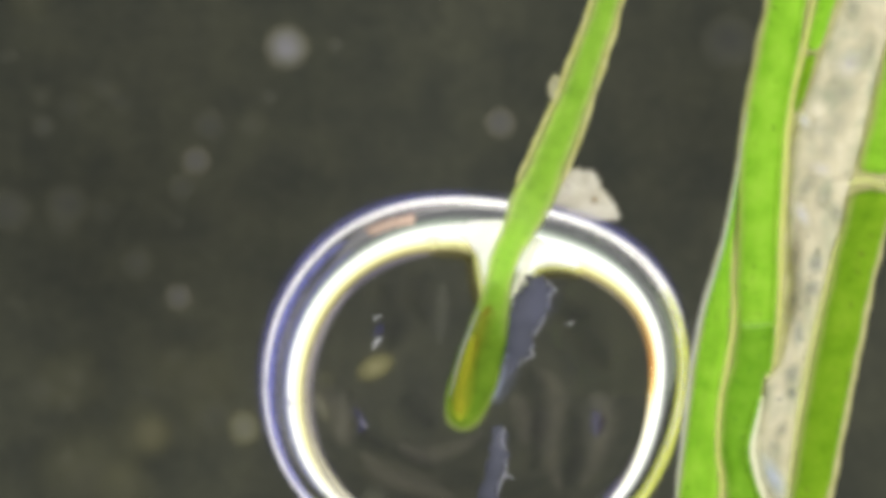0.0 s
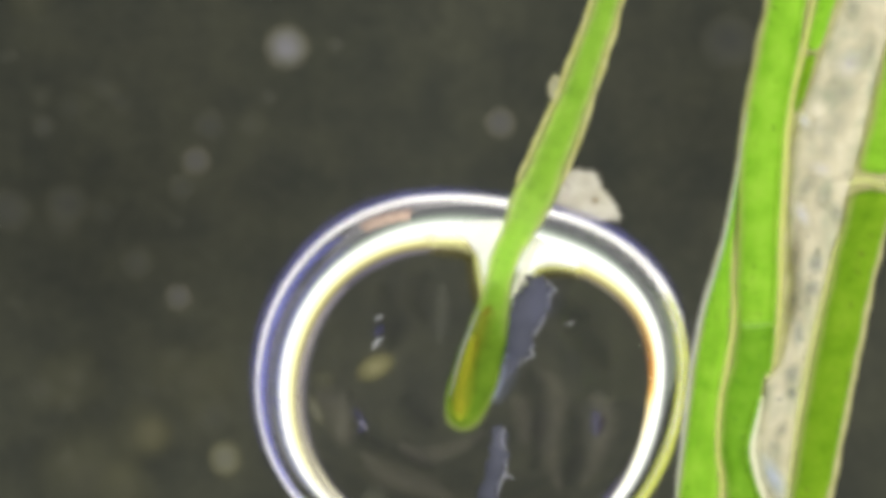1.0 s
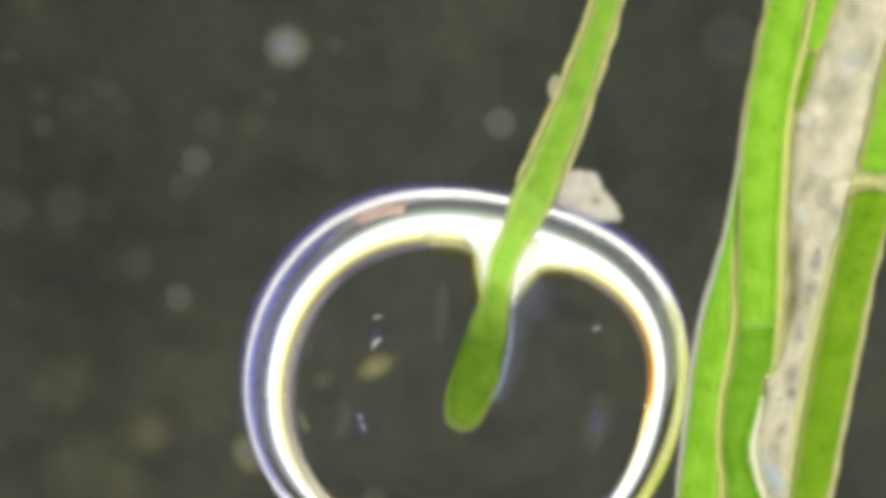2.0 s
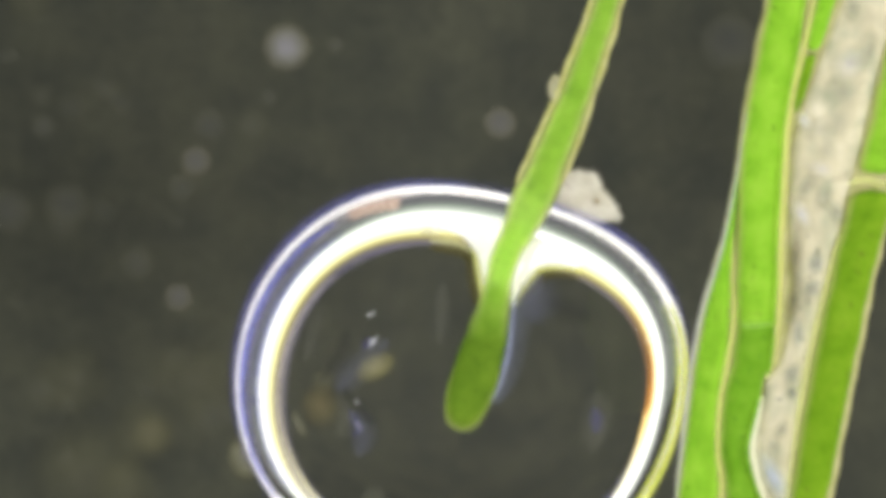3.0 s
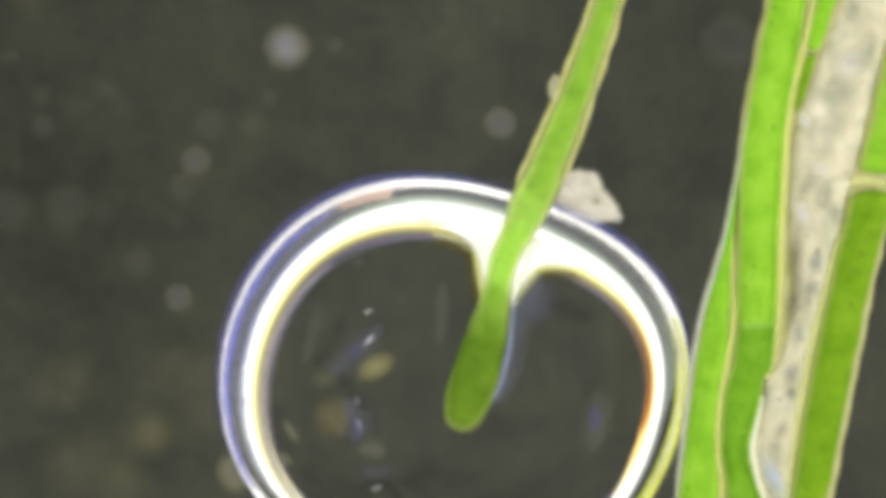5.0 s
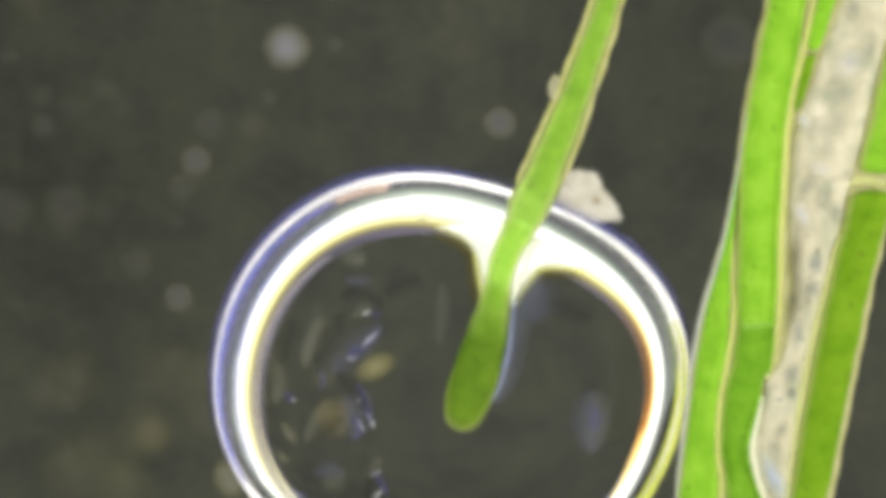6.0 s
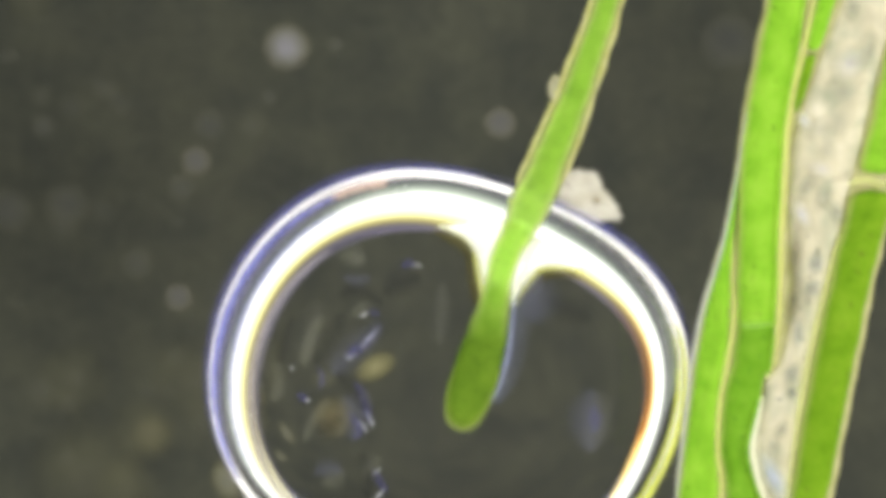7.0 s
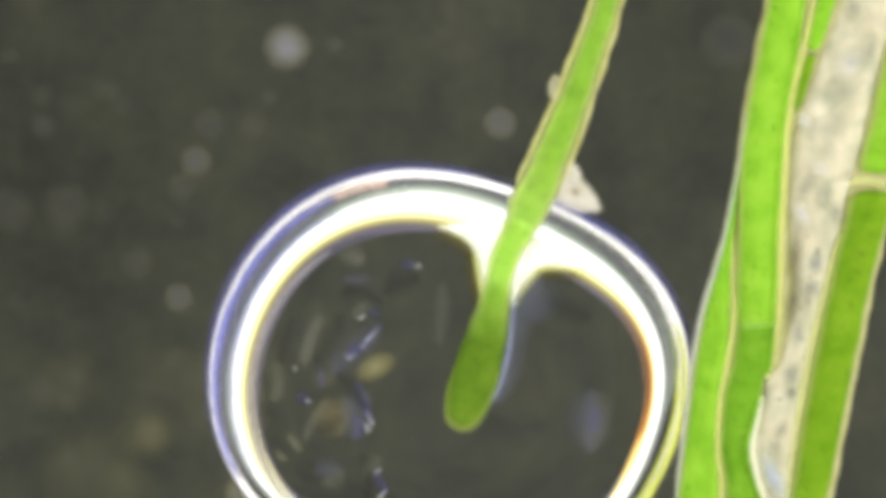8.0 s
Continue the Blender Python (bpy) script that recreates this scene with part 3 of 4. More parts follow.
def turning(name, bm, material, parent, label, pivot):
    """A part whose origin is pivot, so that it can turn about it."""
    bm.transform(Matrix.Translation(-pivot))
    ob = new(name, mesh_of(name, bm, material))
    ob.parent = parent
    ob.location = pivot - parent.location
    return tagged(ob, label)


streak = turning("streak", tube([(540, 848, 886), (600, 826, 872), (650, 806, 856), (700, 797, 842), (735, 800, 830)], z=0.65, thick=0.35, round_start=30, round_end=30, seed=13), M_BROWN, filament, "rust-brown streak on the tip", AXIS_TOP)
# Highlights of the tip, painted as a yellow patch and a white line.
glint = turning("painted_highlight", tube([(590, 828, 850), (650, 808, 844), (710, 796, 840), (746, 801, 830)], z=0.69, thick=0.3, round_start=30, round_end=16, seed=14), M_YELLOW, filament, "yellow highlight painted on the tip", AXIS_TOP)
light_line = turning("light_line", cord([(849, 545), (836, 576), (824, 604), (812, 640), (802, 680), (796, 705)], 2.2, 0.60), M_TORN, filament, "thin white highlight painted along the tip", AXIS_TOP)
membrane = turning("membrane", sheet([(942, 488), (962, 492), (978, 512), (970, 545), (955, 580), (946, 606), (938, 632), (918, 645), (902, 676), (895, 690), (896, 640), (902, 560), (912, 525)], 0.47, ragged=9, seed=4), M_MEMBRANE, filament, "violet-grey torn membrane beside the tip", AXIS_TOP)
TAIL_TOP, TAIL_END = at(872, 752, 0.47), at(846, 890, 0.47)
tail = turning("membrane", sheet([(872, 756), (892, 754), (897, 768), (894, 790), (902, 806), (894, 826), (900, 846), (886, 856), (880, 885), (872, 930), (840, 930), (856, 850), (866, 800)], 0.47, ragged=6, seed=14), M_MEMBRANE, filament, "violet-grey torn membrane below the tip", TAIL_TOP)
edges = [turning("torn_edge", cord(pts, 1.3, 0.51), M_TORN, filament, "pale glinting torn edge", piv) for pts, piv in [
    ([(962, 492), (978, 508), (984, 514), (974, 522), (972, 545)], AXIS_TOP), ([(968, 552), (955, 580), (946, 590), (952, 596)], AXIS_TOP), ([(948, 606), (940, 618), (944, 630), (930, 636), (916, 648)], AXIS_TOP),
    ([(895, 756), (888, 770), (890, 788), (898, 800)], TAIL_TOP), ([(894, 808), (896, 830), (890, 846), (884, 860), (882, 880)], TAIL_TOP), ([(888, 850), (898, 842), (910, 848)], TAIL_TOP)]]
part("lavender_line", cord([(918, 520), (908, 550), (903, 600), (896, 640), (884, 682), (870, 714)], 7.5, 0.34, flat=0.4), M_LAVENDER, filament, "narrow lavender film along the filament")
part("film", cord([(958, 486), (938, 520), (918, 570), (906, 630), (896, 674), (880, 716)], 30, 0.30, flat=0.2), M_VEIL, filament, "thin bluish film along the tip")
# White sheet and line put in for light refracted by the collar.
part("meniscus", sheet([(774, 401), (840, 391), (900, 388), (950, 420), (1004, 445), (1030, 474), (1000, 474), (976, 472), (952, 476), (938, 494), (920, 518), (905, 546), (880, 505), (862, 520), (852, 538), (850, 508), (846, 478), (841, 452), (834, 434), (818, 419), (788, 404)], 0.15, thickness=4, ragged=3, seed=5), M_WHITE, filament, "white sheet painted as light bent in the water collar")
part("light_line", cord([(950, 424), (940, 452), (927, 482), (914, 508), (904, 530)], 6, 0.66, flat=0.4), M_WHITE_LINE, filament, "thin white line of light painted between filament and collar")
corners = []
# The collar's light fringe and the shade beside it, painted as coloured cords.
for shift, size, film, label in ((0, 10, M_LINE, "yellow light fringe painted along the collar's edge"), (11, 15, M_OLIVE_SHADE, "olive-brown shade painted along the collar's edge")):
    part("collar_fringe", cord([(838 - shift, 444), (843 - shift, 464), (848 - shift, 490), (852 - shift, 520), (852 - shift, 542)], size, 0.17 - shift * 0.002, flat=0.3), film, filament, label)
    part("collar_fringe", cord([(1034 - shift * 0.6, 484 + shift), (1005, 476 + shift), (978, 474 + shift), (954 + shift * 0.6, 479 + shift), (938 + shift, 498 + shift * 0.4), (921 + shift, 523), (908 + shift * 0.7, 546)], size, 0.17 - shift * 0.002, flat=0.3), film, filament, label)
    corners.append(turning("collar_fringe", cord([(770 - shift * 0.4, 398 + shift), (797 - shift * 0.5, 408 + shift), (820 - shift * 0.7, 421 + shift * 0.8), (836 - shift, 440 + shift * 0.4), (842 - shift, 456)], size, 0.16 - shift * 0.002, flat=0.3), M_CORNER if film is M_LINE else film, filament, label, at(838, 444, 0.16)))

# ---- the bubble ----
BUB_A, BUB_R = 5.3, 4.956     # mm: half of the long axis, mean radius


def outline(a):
    """Radius of the bubble's outline at azimuth a over its mean, fitted to the camera's view: long across, squared,
    drawn in at the filament.
    """
    return 1 + 0.0766 * math.cos(2 * (a + 0.021)) + 0.0216 * math.cos(4 * (a - 0.609)) + 0.0056 * math.cos(5 * (a - 0.328))


SLOPES = [(0, 0), (0.6615, 6), (0.6625, 48.5), (0.705, 49.5), (0.785, 57), (0.81, 59), (0.965, 66)]


def slope_at(b):
    k = max(j for j in range(len(SLOPES) - 1) if SLOPES[j][0] <= b)
    return SLOPES[k][1] + (SLOPES[k + 1][1] - SLOPES[k][1]) * min((b - SLOPES[k][0]) / (SLOPES[k + 1][0] - SLOPES[k][0]), 1)


def bubble_profile(crown=0.6615, spread=0.0):
    """(radius, height) as shares of the half axis: a flattened crown, a steep shoulder, a round edge.
    spread: how far the crown and shoulder are pushed out."""
    edge = crown + spread
    bs = [edge * i / 60 for i in range(60)] + [edge - 0.0011, edge - 0.0004, edge]
    bs += [edge + 0.001, edge + 0.0015, edge + 0.0023] + [edge + 0.0023 + (0.965 - edge - 0.0023) * i / 36 for i in range(1, 37)]
    prof = []
    for b in bs:
        inner = b - spread * min(max((0.965 - b) / (0.965 - 0.81 - spread), 0.0), 1.0)
        prof.append((b, 6 * b / edge if b <= edge else max(slope_at(inner), 48.5)))
    for i in range(1, 41):
        q = i / 40
        prof.append((0.965 + 0.035 * (1 - (1 - q) ** 2), 66 + 24 * q))
    h, rows = 0.0, []
    for (b0, s0), (b1, s1) in zip(prof, prof[1:]):
        rows.append((b0, h))
        h -= (b1 - b0) * math.tan(radians(min((s0 + s1) / 2, 89.5)))
    rows.append((1.0, h))
    return [(b, y - h) for b, y in rows]


def crown_share(a):
    """Where the crown ends at azimuth a of the bubble, so that its shoulder looks at the lamp ring and not past it."""
    a -= radians(12)
    up, side = max(0.0, math.sin(a + 0.35)) ** 3, max(0.0, math.cos(a)) ** 2
    low = math.degrees(math.atan2(-5.0 + 20.4 - 0.845 * (6.4 + 3.4 * up + 1.5 * side), 43.9))
    want = (90 + low) / 2
    lo, hi = 0.6625, 0.85
    for _ in range(30):
        mid = (lo + hi) / 2
        lo, hi = (mid, hi) if slope_at(mid) < want else (lo, mid)
    near = min(max(math.sin(a) + 0.35, 0.0) / 0.6, 1.0)
    broad = max(0.0, -math.cos(a + 0.1)) ** 2
    return 0.6625 + 0.45 * near * max(lo - 0.6625, 0.0) - 0.028 * broad


def spread_at(a):
    """How far the shoulder is pushed out at azimuth a: not at all under the filament, most on the far side."""
    return 0.045 * (1 - math.sin(a)) - 0.010 * math.cos(a) + 0.075 * max(0.0, -math.sin(a)) * max(0.0, math.cos(a)) + 0.025 * max(0.0, math.cos(a - 0.3)) ** 6


PROFILE = bubble_profile()


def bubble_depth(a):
    """Depth in mm of the bubble's middle at which its outline, seen from the lens, spans a sheet units to each side."""
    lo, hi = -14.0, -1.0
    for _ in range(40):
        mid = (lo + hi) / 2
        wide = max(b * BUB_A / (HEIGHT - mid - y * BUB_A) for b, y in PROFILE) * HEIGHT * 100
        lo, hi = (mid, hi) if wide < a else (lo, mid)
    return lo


def hoop(base, b, height, out_by, r, start=0.0, span=360.0, flat=1.0):
    """A thin ring round the bubble; out_by and r in mm."""
    bm = bmesh.new()
    uv = bm.loops.layers.uv.new("across")
    n, m = 200, 12
    rows = []
    for i in range(n):
        a = radians(start + span * i / (n if span >= 360 else n - 1))
        out = Vector((math.cos(a), math.sin(a), 0))
        c = out * (BUB_R * outline(a) * b + out_by) + Vector((0, 0, height))
        rr = r * (1 + 0.25 * noise.noise((math.cos(a) * 1.7, math.sin(a) * 1.7, 2)))
        if span < 360:
            rr *= max(math.sin(math.pi * i / (n - 1)), 0.02) ** 0.4
        rows.append([bm.verts.new(base + (c + out * rr * math.cos(t) + Vector((0, 0, flat * rr * math.sin(t)))) * 1e-3) for t in [2 * math.pi * j / m for j in range(m)]])
    for i in range(n if span >= 360 else n - 1):
        a, c = rows[i], rows[(i + 1) % n]
        for j in range(m):
            f = bm.faces.new((a[j], c[j], c[(j + 1) % m], a[(j + 1) % m]))
            for lp, w in zip(f.loops, (j, j, j + 1, j + 1)):
                lp[uv].uv = ((1 + math.cos(2 * math.pi * w / m)) / 2, 0.5)
    bmesh.ops.recalc_face_normals(bm, faces=bm.faces)
    return bm


def build_bubble():
    bub = thing("gas_bubble", at(841, 686, -6.5), "clear round gas bubble with bright ringed edge", "bubble")
    base = Vector(bub.location)
    bm = bmesh.new()
    n = 192
    sides = [bubble_profile(crown_share(2 * math.pi * j / n), spread_at(2 * math.pi * j / n)) for j in range(n)]
    edge = [prof[62][1] for prof in sides]
    level = sum(edge) / n
    dome = 0.5 * 0.72 * math.tan(radians(6))
    apex = level + dome
    cols = []
    for j, prof in enumerate(sides):
        crown = prof[62][0]
        top = [(b, level + (edge[j] - level) * b / crown + dome * (1 - (b / crown) ** 2) if i <= 62 else y) for i, (b, y) in enumerate(prof)]
        cols.append(top[1:] + [(b, -0.3 * math.sqrt(1 - b ** 14)) for b, y in PROFILE[-2:0:-1]])
    rows = []
    for k in range(len(cols[0])):
        ring = []
        for j in range(n):
            a, (b, y) = 2 * math.pi * j / n, cols[j][k]
            r = b * BUB_R * outline(a)
            ring.append(bm.verts.new(base + Vector((r * math.cos(a), r * math.sin(a), y * BUB_A)) * 1e-3))
        rows.append(ring)
    for a, b in zip(rows, rows[1:]):
        for j in range(n):
            bm.faces.new((a[j], b[j], b[(j + 1) % n], a[(j + 1) % n]))
    for ring, y in ((rows[0], apex), (rows[-1], -0.3)):
        c = bm.verts.new(base + Vector((0, 0, y * BUB_A * 1e-3)))
        for j in range(n):
            bm.faces.new((ring[j], ring[(j + 1) % n], c))
    bmesh.ops.recalc_face_normals(bm, faces=bm.faces)
    bm.normal_update()
    for f in bm.faces:
        f.material_index = 1 if f.calc_center_median().z < base.z - 2e-5 else 0
    skin = part("surface", bm, M_BUBBLE, bub, "clear gas-filled surface")
    skin.data.materials.append(M_UNDERSIDE)
    b, y = max(PROFILE, key=lambda p: p[0] / (22.0 / BUB_A - p[1]))
    # White hoops put in for the light refracted along the rim.
    part("rim", hoop(base, b, y * BUB_A + 0.32, -0.075, 0.062, flat=0.9), M_RIM, bub, "thin bluish-white hoop painted as light bent at the rim")
    part("rim", hoop(base, b, y * BUB_A + 0.33, -0.06, 0.074, 2, 62, flat=0.9), M_RIM, bub, "wide white part of the painted rim light")
    # The stem's reflection in the bubble, painted as a yellow-green arc.
    part("reflected_rim", hoop(base, b, y * BUB_A + 0.5, -0.10, 0.115, -64, 90, flat=0.4), M_RIM_GREEN, bub, "stem's yellow-green reflection painted on the rim")
    # Tinted hoops stand in for fringes, glow and reflections at the edge.
    part("outer_fringe", hoop(base, b, y * BUB_A - 0.2, 0.02, 0.22, flat=0.3), M_VIOLET, bub, "thin violet colour fringe painted round the rim")
    part("outer_fringe", hoop(base, b, y * BUB_A - 0.3, 0.10, 0.26, 14, 62, flat=0.3), M_SOFT_VIOLET, bub, "soft violet glow painted outside the rim")
    part("outer_fringe", hoop(base, b, y * BUB_A - 0.3, 0.09, 0.24, 92, 136, flat=0.3), M_SOFT_VIOLET, bub, "soft violet glow painted outside the rim")
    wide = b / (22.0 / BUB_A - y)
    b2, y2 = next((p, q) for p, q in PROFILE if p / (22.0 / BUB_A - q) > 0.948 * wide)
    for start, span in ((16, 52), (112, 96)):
        part("inner_fringe", hoop(base, b2, y2 * BUB_A + 0.04, 0.10, 0.22, start, span, flat=0.3), M_BAND, bub, "dull grey reflection painted inside the rim")
    part("inner_fringe", hoop(base, b2, y2 * BUB_A + 0.10, 0.12, 0.17, 132, 84, flat=0.4), M_INNER, bub, "blue-violet colour fringe painted inside the rim")
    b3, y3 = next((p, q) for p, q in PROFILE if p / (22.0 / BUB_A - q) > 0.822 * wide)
    part("inner_fringe", hoop(base, b3, y3 * BUB_A + 0.12, 0.0, 0.19, 140, 130, flat=0.3), M_MAUVE, bub, "mauve-grey band of light painted along the dark middle")
    return bub


bubble = build_bubble()

# ---- fluff, motes, specks ----


def build_fluff():
    rng = random.Random(4)
    clump = thing("fluff_clump", at(1040, 352, -9.5), "cream-white knobbly clump of fluff beside the filament", "debris")
    blobs = [(-14, -26, 27, 27), (4, -20, 26, 30), (-18, 6, 36, 34), (18, 9, 31, 27), (36, 19, 22, 18), (50, 26, 12, 11), (58, 30, 6, 7), (6, 25, 44, 16), (12, -36, 13, 14)]
    for i, (du, dv, ru, rv) in enumerate(blobs):
        part("tuft", lump(1032 + du, 353 + dv, -9.5 + rng.uniform(-0.06, 0.06), ru, rv, i + 2, rough=0.24, deep=0.28, detail=4, scale=2.6), M_FLUFF, clump)
    part("speck", lump(1052, 354, -9.28, 5, 5, 40, rough=0.4, deep=0.4, detail=2), M_SPECK, clump, "small rust-brown speck")
    return clump


fluff = build_fluff()


MOTE_MESH = {
    "white": disc_mesh("white_mote", mote_material("white_mote", (0.62, 0.62, 0.58), 0.30, 0.8)),
    "grey": disc_mesh("grey_mote", mote_material("grey_mote", (0.50, 0.49, 0.46), 0.13, 0.25)),
    "faint": disc_mesh("faint_mote", mote_material("faint_mote", (0.45, 0.45, 0.38), 0.05, 0.4)),
    "haze": disc_mesh("haze_mote", mote_material("haze_mote", (0.42, 0.42, 0.32), 0.032, 0.7)),
    "olive": disc_mesh("olive_mote", mote_material("olive_mote", (0.42, 0.41, 0.20), 0.062, 0.95)),
    "pale": disc_mesh("pale_mote", mote_material("pale_mote", (0.52, 0.52, 0.34), 0.22, 0.6)),
    "brown": disc_mesh("brown_mote", mote_material("brown_mote", (0.38, 0.31, 0.11), 0.15, 0.95)),
    "dim": disc_mesh("dim_mote", mote_material("dim_mote", (0.48, 0.44, 0.20), 0.10, 0.9)),
    "tan": disc_mesh("tan_mote", mote_material("tan_mote", (0.56, 0.53, 0.22), 0.27, 0.98)),
}


def mote(kind, u, v, r, z, label, stretch=1.0, turn=0.0):
    ob = new("mote", MOTE_MESH[kind])
    s = (HEIGHT - z) / HEIGHT * 1e-5 * r
    ob.matrix_basis = Matrix.Translation(at(u, v, z)) @ Matrix.Rotation(turn, 4, "Z") @ Matrix.Diagonal((s, s * stretch, s, 1))
    return tagged(ob, label, "mote", "motes drifting in the water")


for row in [("white", 507, 84, 46, -14, "bright whitish blurred mote in dark water"),
            ("grey", 885, 218, 31, -14, "grey round translucent mote in dark water"),
            ("grey", 347, 285, 29, -15, "grey-brown round translucent mote in dark water"),
            ("grey", 316, 526, 27, -15, "grey round translucent mote in dark water"),
            ("faint", 370, 222, 34, -16, "faint grey mote deep in the water"),
            ("faint", 322, 332, 30, -16, "faint grey mote deep in the water"),
            ("faint", 243, 466, 34, -16, "faint grey mote deep in the water"),
            ("faint", 76, 224, 24, -16, "faint grey mote deep in the water"),
            ("faint", 476, 172, 16, -16, "faint grey mote deep in the water"),
            ("faint", 594, 80, 16, -16, "faint grey mote deep in the water"),
            ("faint", 118, 362, 46, -17, "faint grey mote deep in the water"),
            ("faint", 1290, 76, 60, -17, "faint grey mote deep in the water"),
            ("faint", 16, 372, 48, -17, "faint grey mote deep in the water"),
            ("olive", 255, 765, 62, -17, "blurred olive-yellow clot deep in the water"),
            ("dim", 268, 770, 40, -16.6, "blurred yellowish clot deep in the water"),
            ("olive", 340, 672, 80, -17.5, "blurred olive-yellow clot deep in the water"),
            ("olive", 130, 672, 70, -18, "blurred olive-yellow clot deep in the water"),
            ("olive", 150, 846, 110, -18, "blurred olive-yellow clot deep in the water"),
            ("olive", 222, 868, 62, -17.2, "blurred olive-yellow clot deep in the water"),
            ("olive", 50, 0, 46, -18, "blurred olive-yellow clot deep in the water")]:
    mote(*row)
rng = random.Random(31)
for _ in range(26):
    mote("haze", rng.uniform(0, 700) ** 0.97, rng.uniform(0, 880), rng.uniform(10, 42), rng.uniform(-18.5, -15), "very faint grey-olive speck deep in the water", rng.uniform(0.6, 1.2), rng.uniform(0, 3))
pushed = mote("pale", 432, 757, 34, -14.5, "pale olive mote pushed aside by the growing bubble", 1.1)
caught = mote("pale", 510, 760, 30, -14, "pale olive mote beside the bubble's edge", 1.4, 0.4)
mote("tan", 664, 650, 42, 0.4, "tan blurred clot over the bubble", 0.62, 0.5)


def speck(shape, radius, material, label, way):
    """A painted glint or its blue shading: a bent sliver given about its own middle, carried along way, rows of
    (seconds, u, v).
    """
    u0, v0 = way[0][1], way[0][2]
    z = 2.6 if material is M_SPARK_BLUE else 1.7
    bm = cord([(u0 + a, v0 + b) for a, b in shape], radius * (1.6 if z > 2 else 0.55), z, flat=0.3)
    c = at(u0, v0, z)
    bm.transform(Matrix.Translation(-c))
    ob = new("speck", mesh_of("speck", bm, material))
    ob.location = c
    specks.append((tagged(ob, label, "speck", "glinting specks on the bubble"), way, z))


specks = []
# White slivers are highlights put in as shapes, blue ones their shading.
GLINT, BLUE = "tiny white sliver painted as a glint on the bubble", "small blue-violet flake with its shading painted in"
WING, TICK, DASH, DOT = [(-7, 3), (1, 1), (9, -5)], [(9, -9), (0, 0), (-7, 8)], [(-9, 2), (0, -2), (9, 2)], [(-3, -1), (0, 1), (3, 0)]
speck([(-6, 5), (0, 0), (9, -5)], 4, M_SPARK, GLINT, [(0, 668, 603), (1.5, 669, 604), (3, 658, 604), (8, 652, 600)])
speck(WING, 3, M_SPARK, GLINT, [(0, 667, 562), (1.5, 670, 562), (3, 655, 556), (4.5, 651, 551), (8, 638, 562)])
speck([(-6, -10), (0, 0), (4, 9)], 2.6, M_SPARK, GLINT, [(0, 644, 750), (1.5, 644, 754), (3, 636, 755), (4.5, 636, 753), (8, 650, 758)])
speck(DOT, 4.5, M_SPARK, GLINT, [(0, 640, 745), (1.5, 640, 748), (2.8, 632, 711), (4.7, 632, 709), (8, 644, 704)])
speck(DASH, 2, M_SPARK, GLINT, [(0, 776, 428), (4, 768, 406), (6.5, 760, 386), (6.9, 738, 470), (8, 738, 472)])
speck(DOT, 3.5, M_SPARK, GLINT, [(0, 520, 715), (3, 458, 712), (5, 440, 712), (6, 520, 708), (6.6, 544, 708), (8, 546, 710)])
speck(DOT, 3, M_SPARK, GLINT, [(0, 522, 650), (3, 468, 650), (6, 430, 650), (6.8, 514, 651), (8, 522, 652)])
speck(WING, 3, M_SPARK, GLINT, [(0, 690, 960), (3, 680, 940), (4.5, 668, 885), (6, 664, 838), (8, 666, 834)])
speck(TICK, 3.4, M_SPARK, GLINT, [(0, 690, 1010), (4, 684, 960), (6, 668, 876), (8, 676, 876)])
speck([(-8, 3), (0, 0), (8, -4)], 3, M_SPARK, GLINT, [(0, 1009, 573), (1.5, 1009, 573), (2.8, 1150, 600), (8, 1152, 600)])
speck([(9, -12), (2, -2), (-5, 10)], 6, M_SPARK_BLUE, BLUE, [(0, 668, 586), (1.5, 668, 588), (4, 632, 620), (8, 622, 622)])
speck([(14, -14), (6, -4), (-2, 8)], 3, M_SPARK, GLINT, [(0, 660, 612), (1.5, 660, 612), (4.5, 648, 606), (8, 642, 610)])
speck([(-12, -22), (0, -4), (6, 12), (-4, 24)], 5.5, M_SPARK_BLUE, BLUE, [(0, 636, 742), (1.5, 636, 744), (3, 629, 748), (8, 630, 752)])
speck([(-14, 4), (0, -2), (10, 2)], 6, M_SPARK_BLUE, BLUE, [(0, 766, 424), (4, 756, 402), (6.5, 748, 384), (6.9, 724, 468), (8, 724, 470)])
speck([(-10, -6), (0, 0), (6, 8)], 6, M_SPARK_BLUE, BLUE, [(0, 512, 712), (3, 452, 712), (5, 434, 712), (6, 512, 704), (6.6, 534, 704), (8, 536, 706)])
speck([(0, -22), (4, 0), (2, 24)], 9, M_SPARK_BLUE, BLUE, [(0, 1052, 748), (1.5, 1052, 748), (4, 1050, 740), (8, 1048, 742)])


WISP_Z = 5.0          # mm above the sheet, out of focus


def wisp(points, radius, label, material=None):
    bm = cord(points, radius, WISP_Z, flat=0.3)
    c = at(*points[len(points) // 2], WISP_Z)
    bm.transform(Matrix.Translation(-c))
    ob = new("wisp", mesh_of("wisp", bm, material or M_WISP))
    ob.location = c
    tagged(ob, label, "film", "wisps of film over the bubble")


wisp([(782, 500), (780, 550), (778, 610)], 14, "faint grey wisp of film over the bubble")
wisp([(560, 560), (550, 600), (540, 640)], 10, "faint grey wisp of film over the bubble")
wisp([(1062, 690), (1052, 740), (1046, 800)], 24, "faint lilac oval film over the bubble")
wisp([(1086, 705), (1070, 745), (1062, 790)], 6, "faint grey thread over the bubble")
wisp([(950, 492), (958, 528), (944, 572)], 30, "faint bluish cloud of film beside the filament", M_CLOUD)
wisp([(972, 532), (1004, 546), (1046, 566)], 22, "faint dark smear of film over the bubble", M_FLECK_DARK)
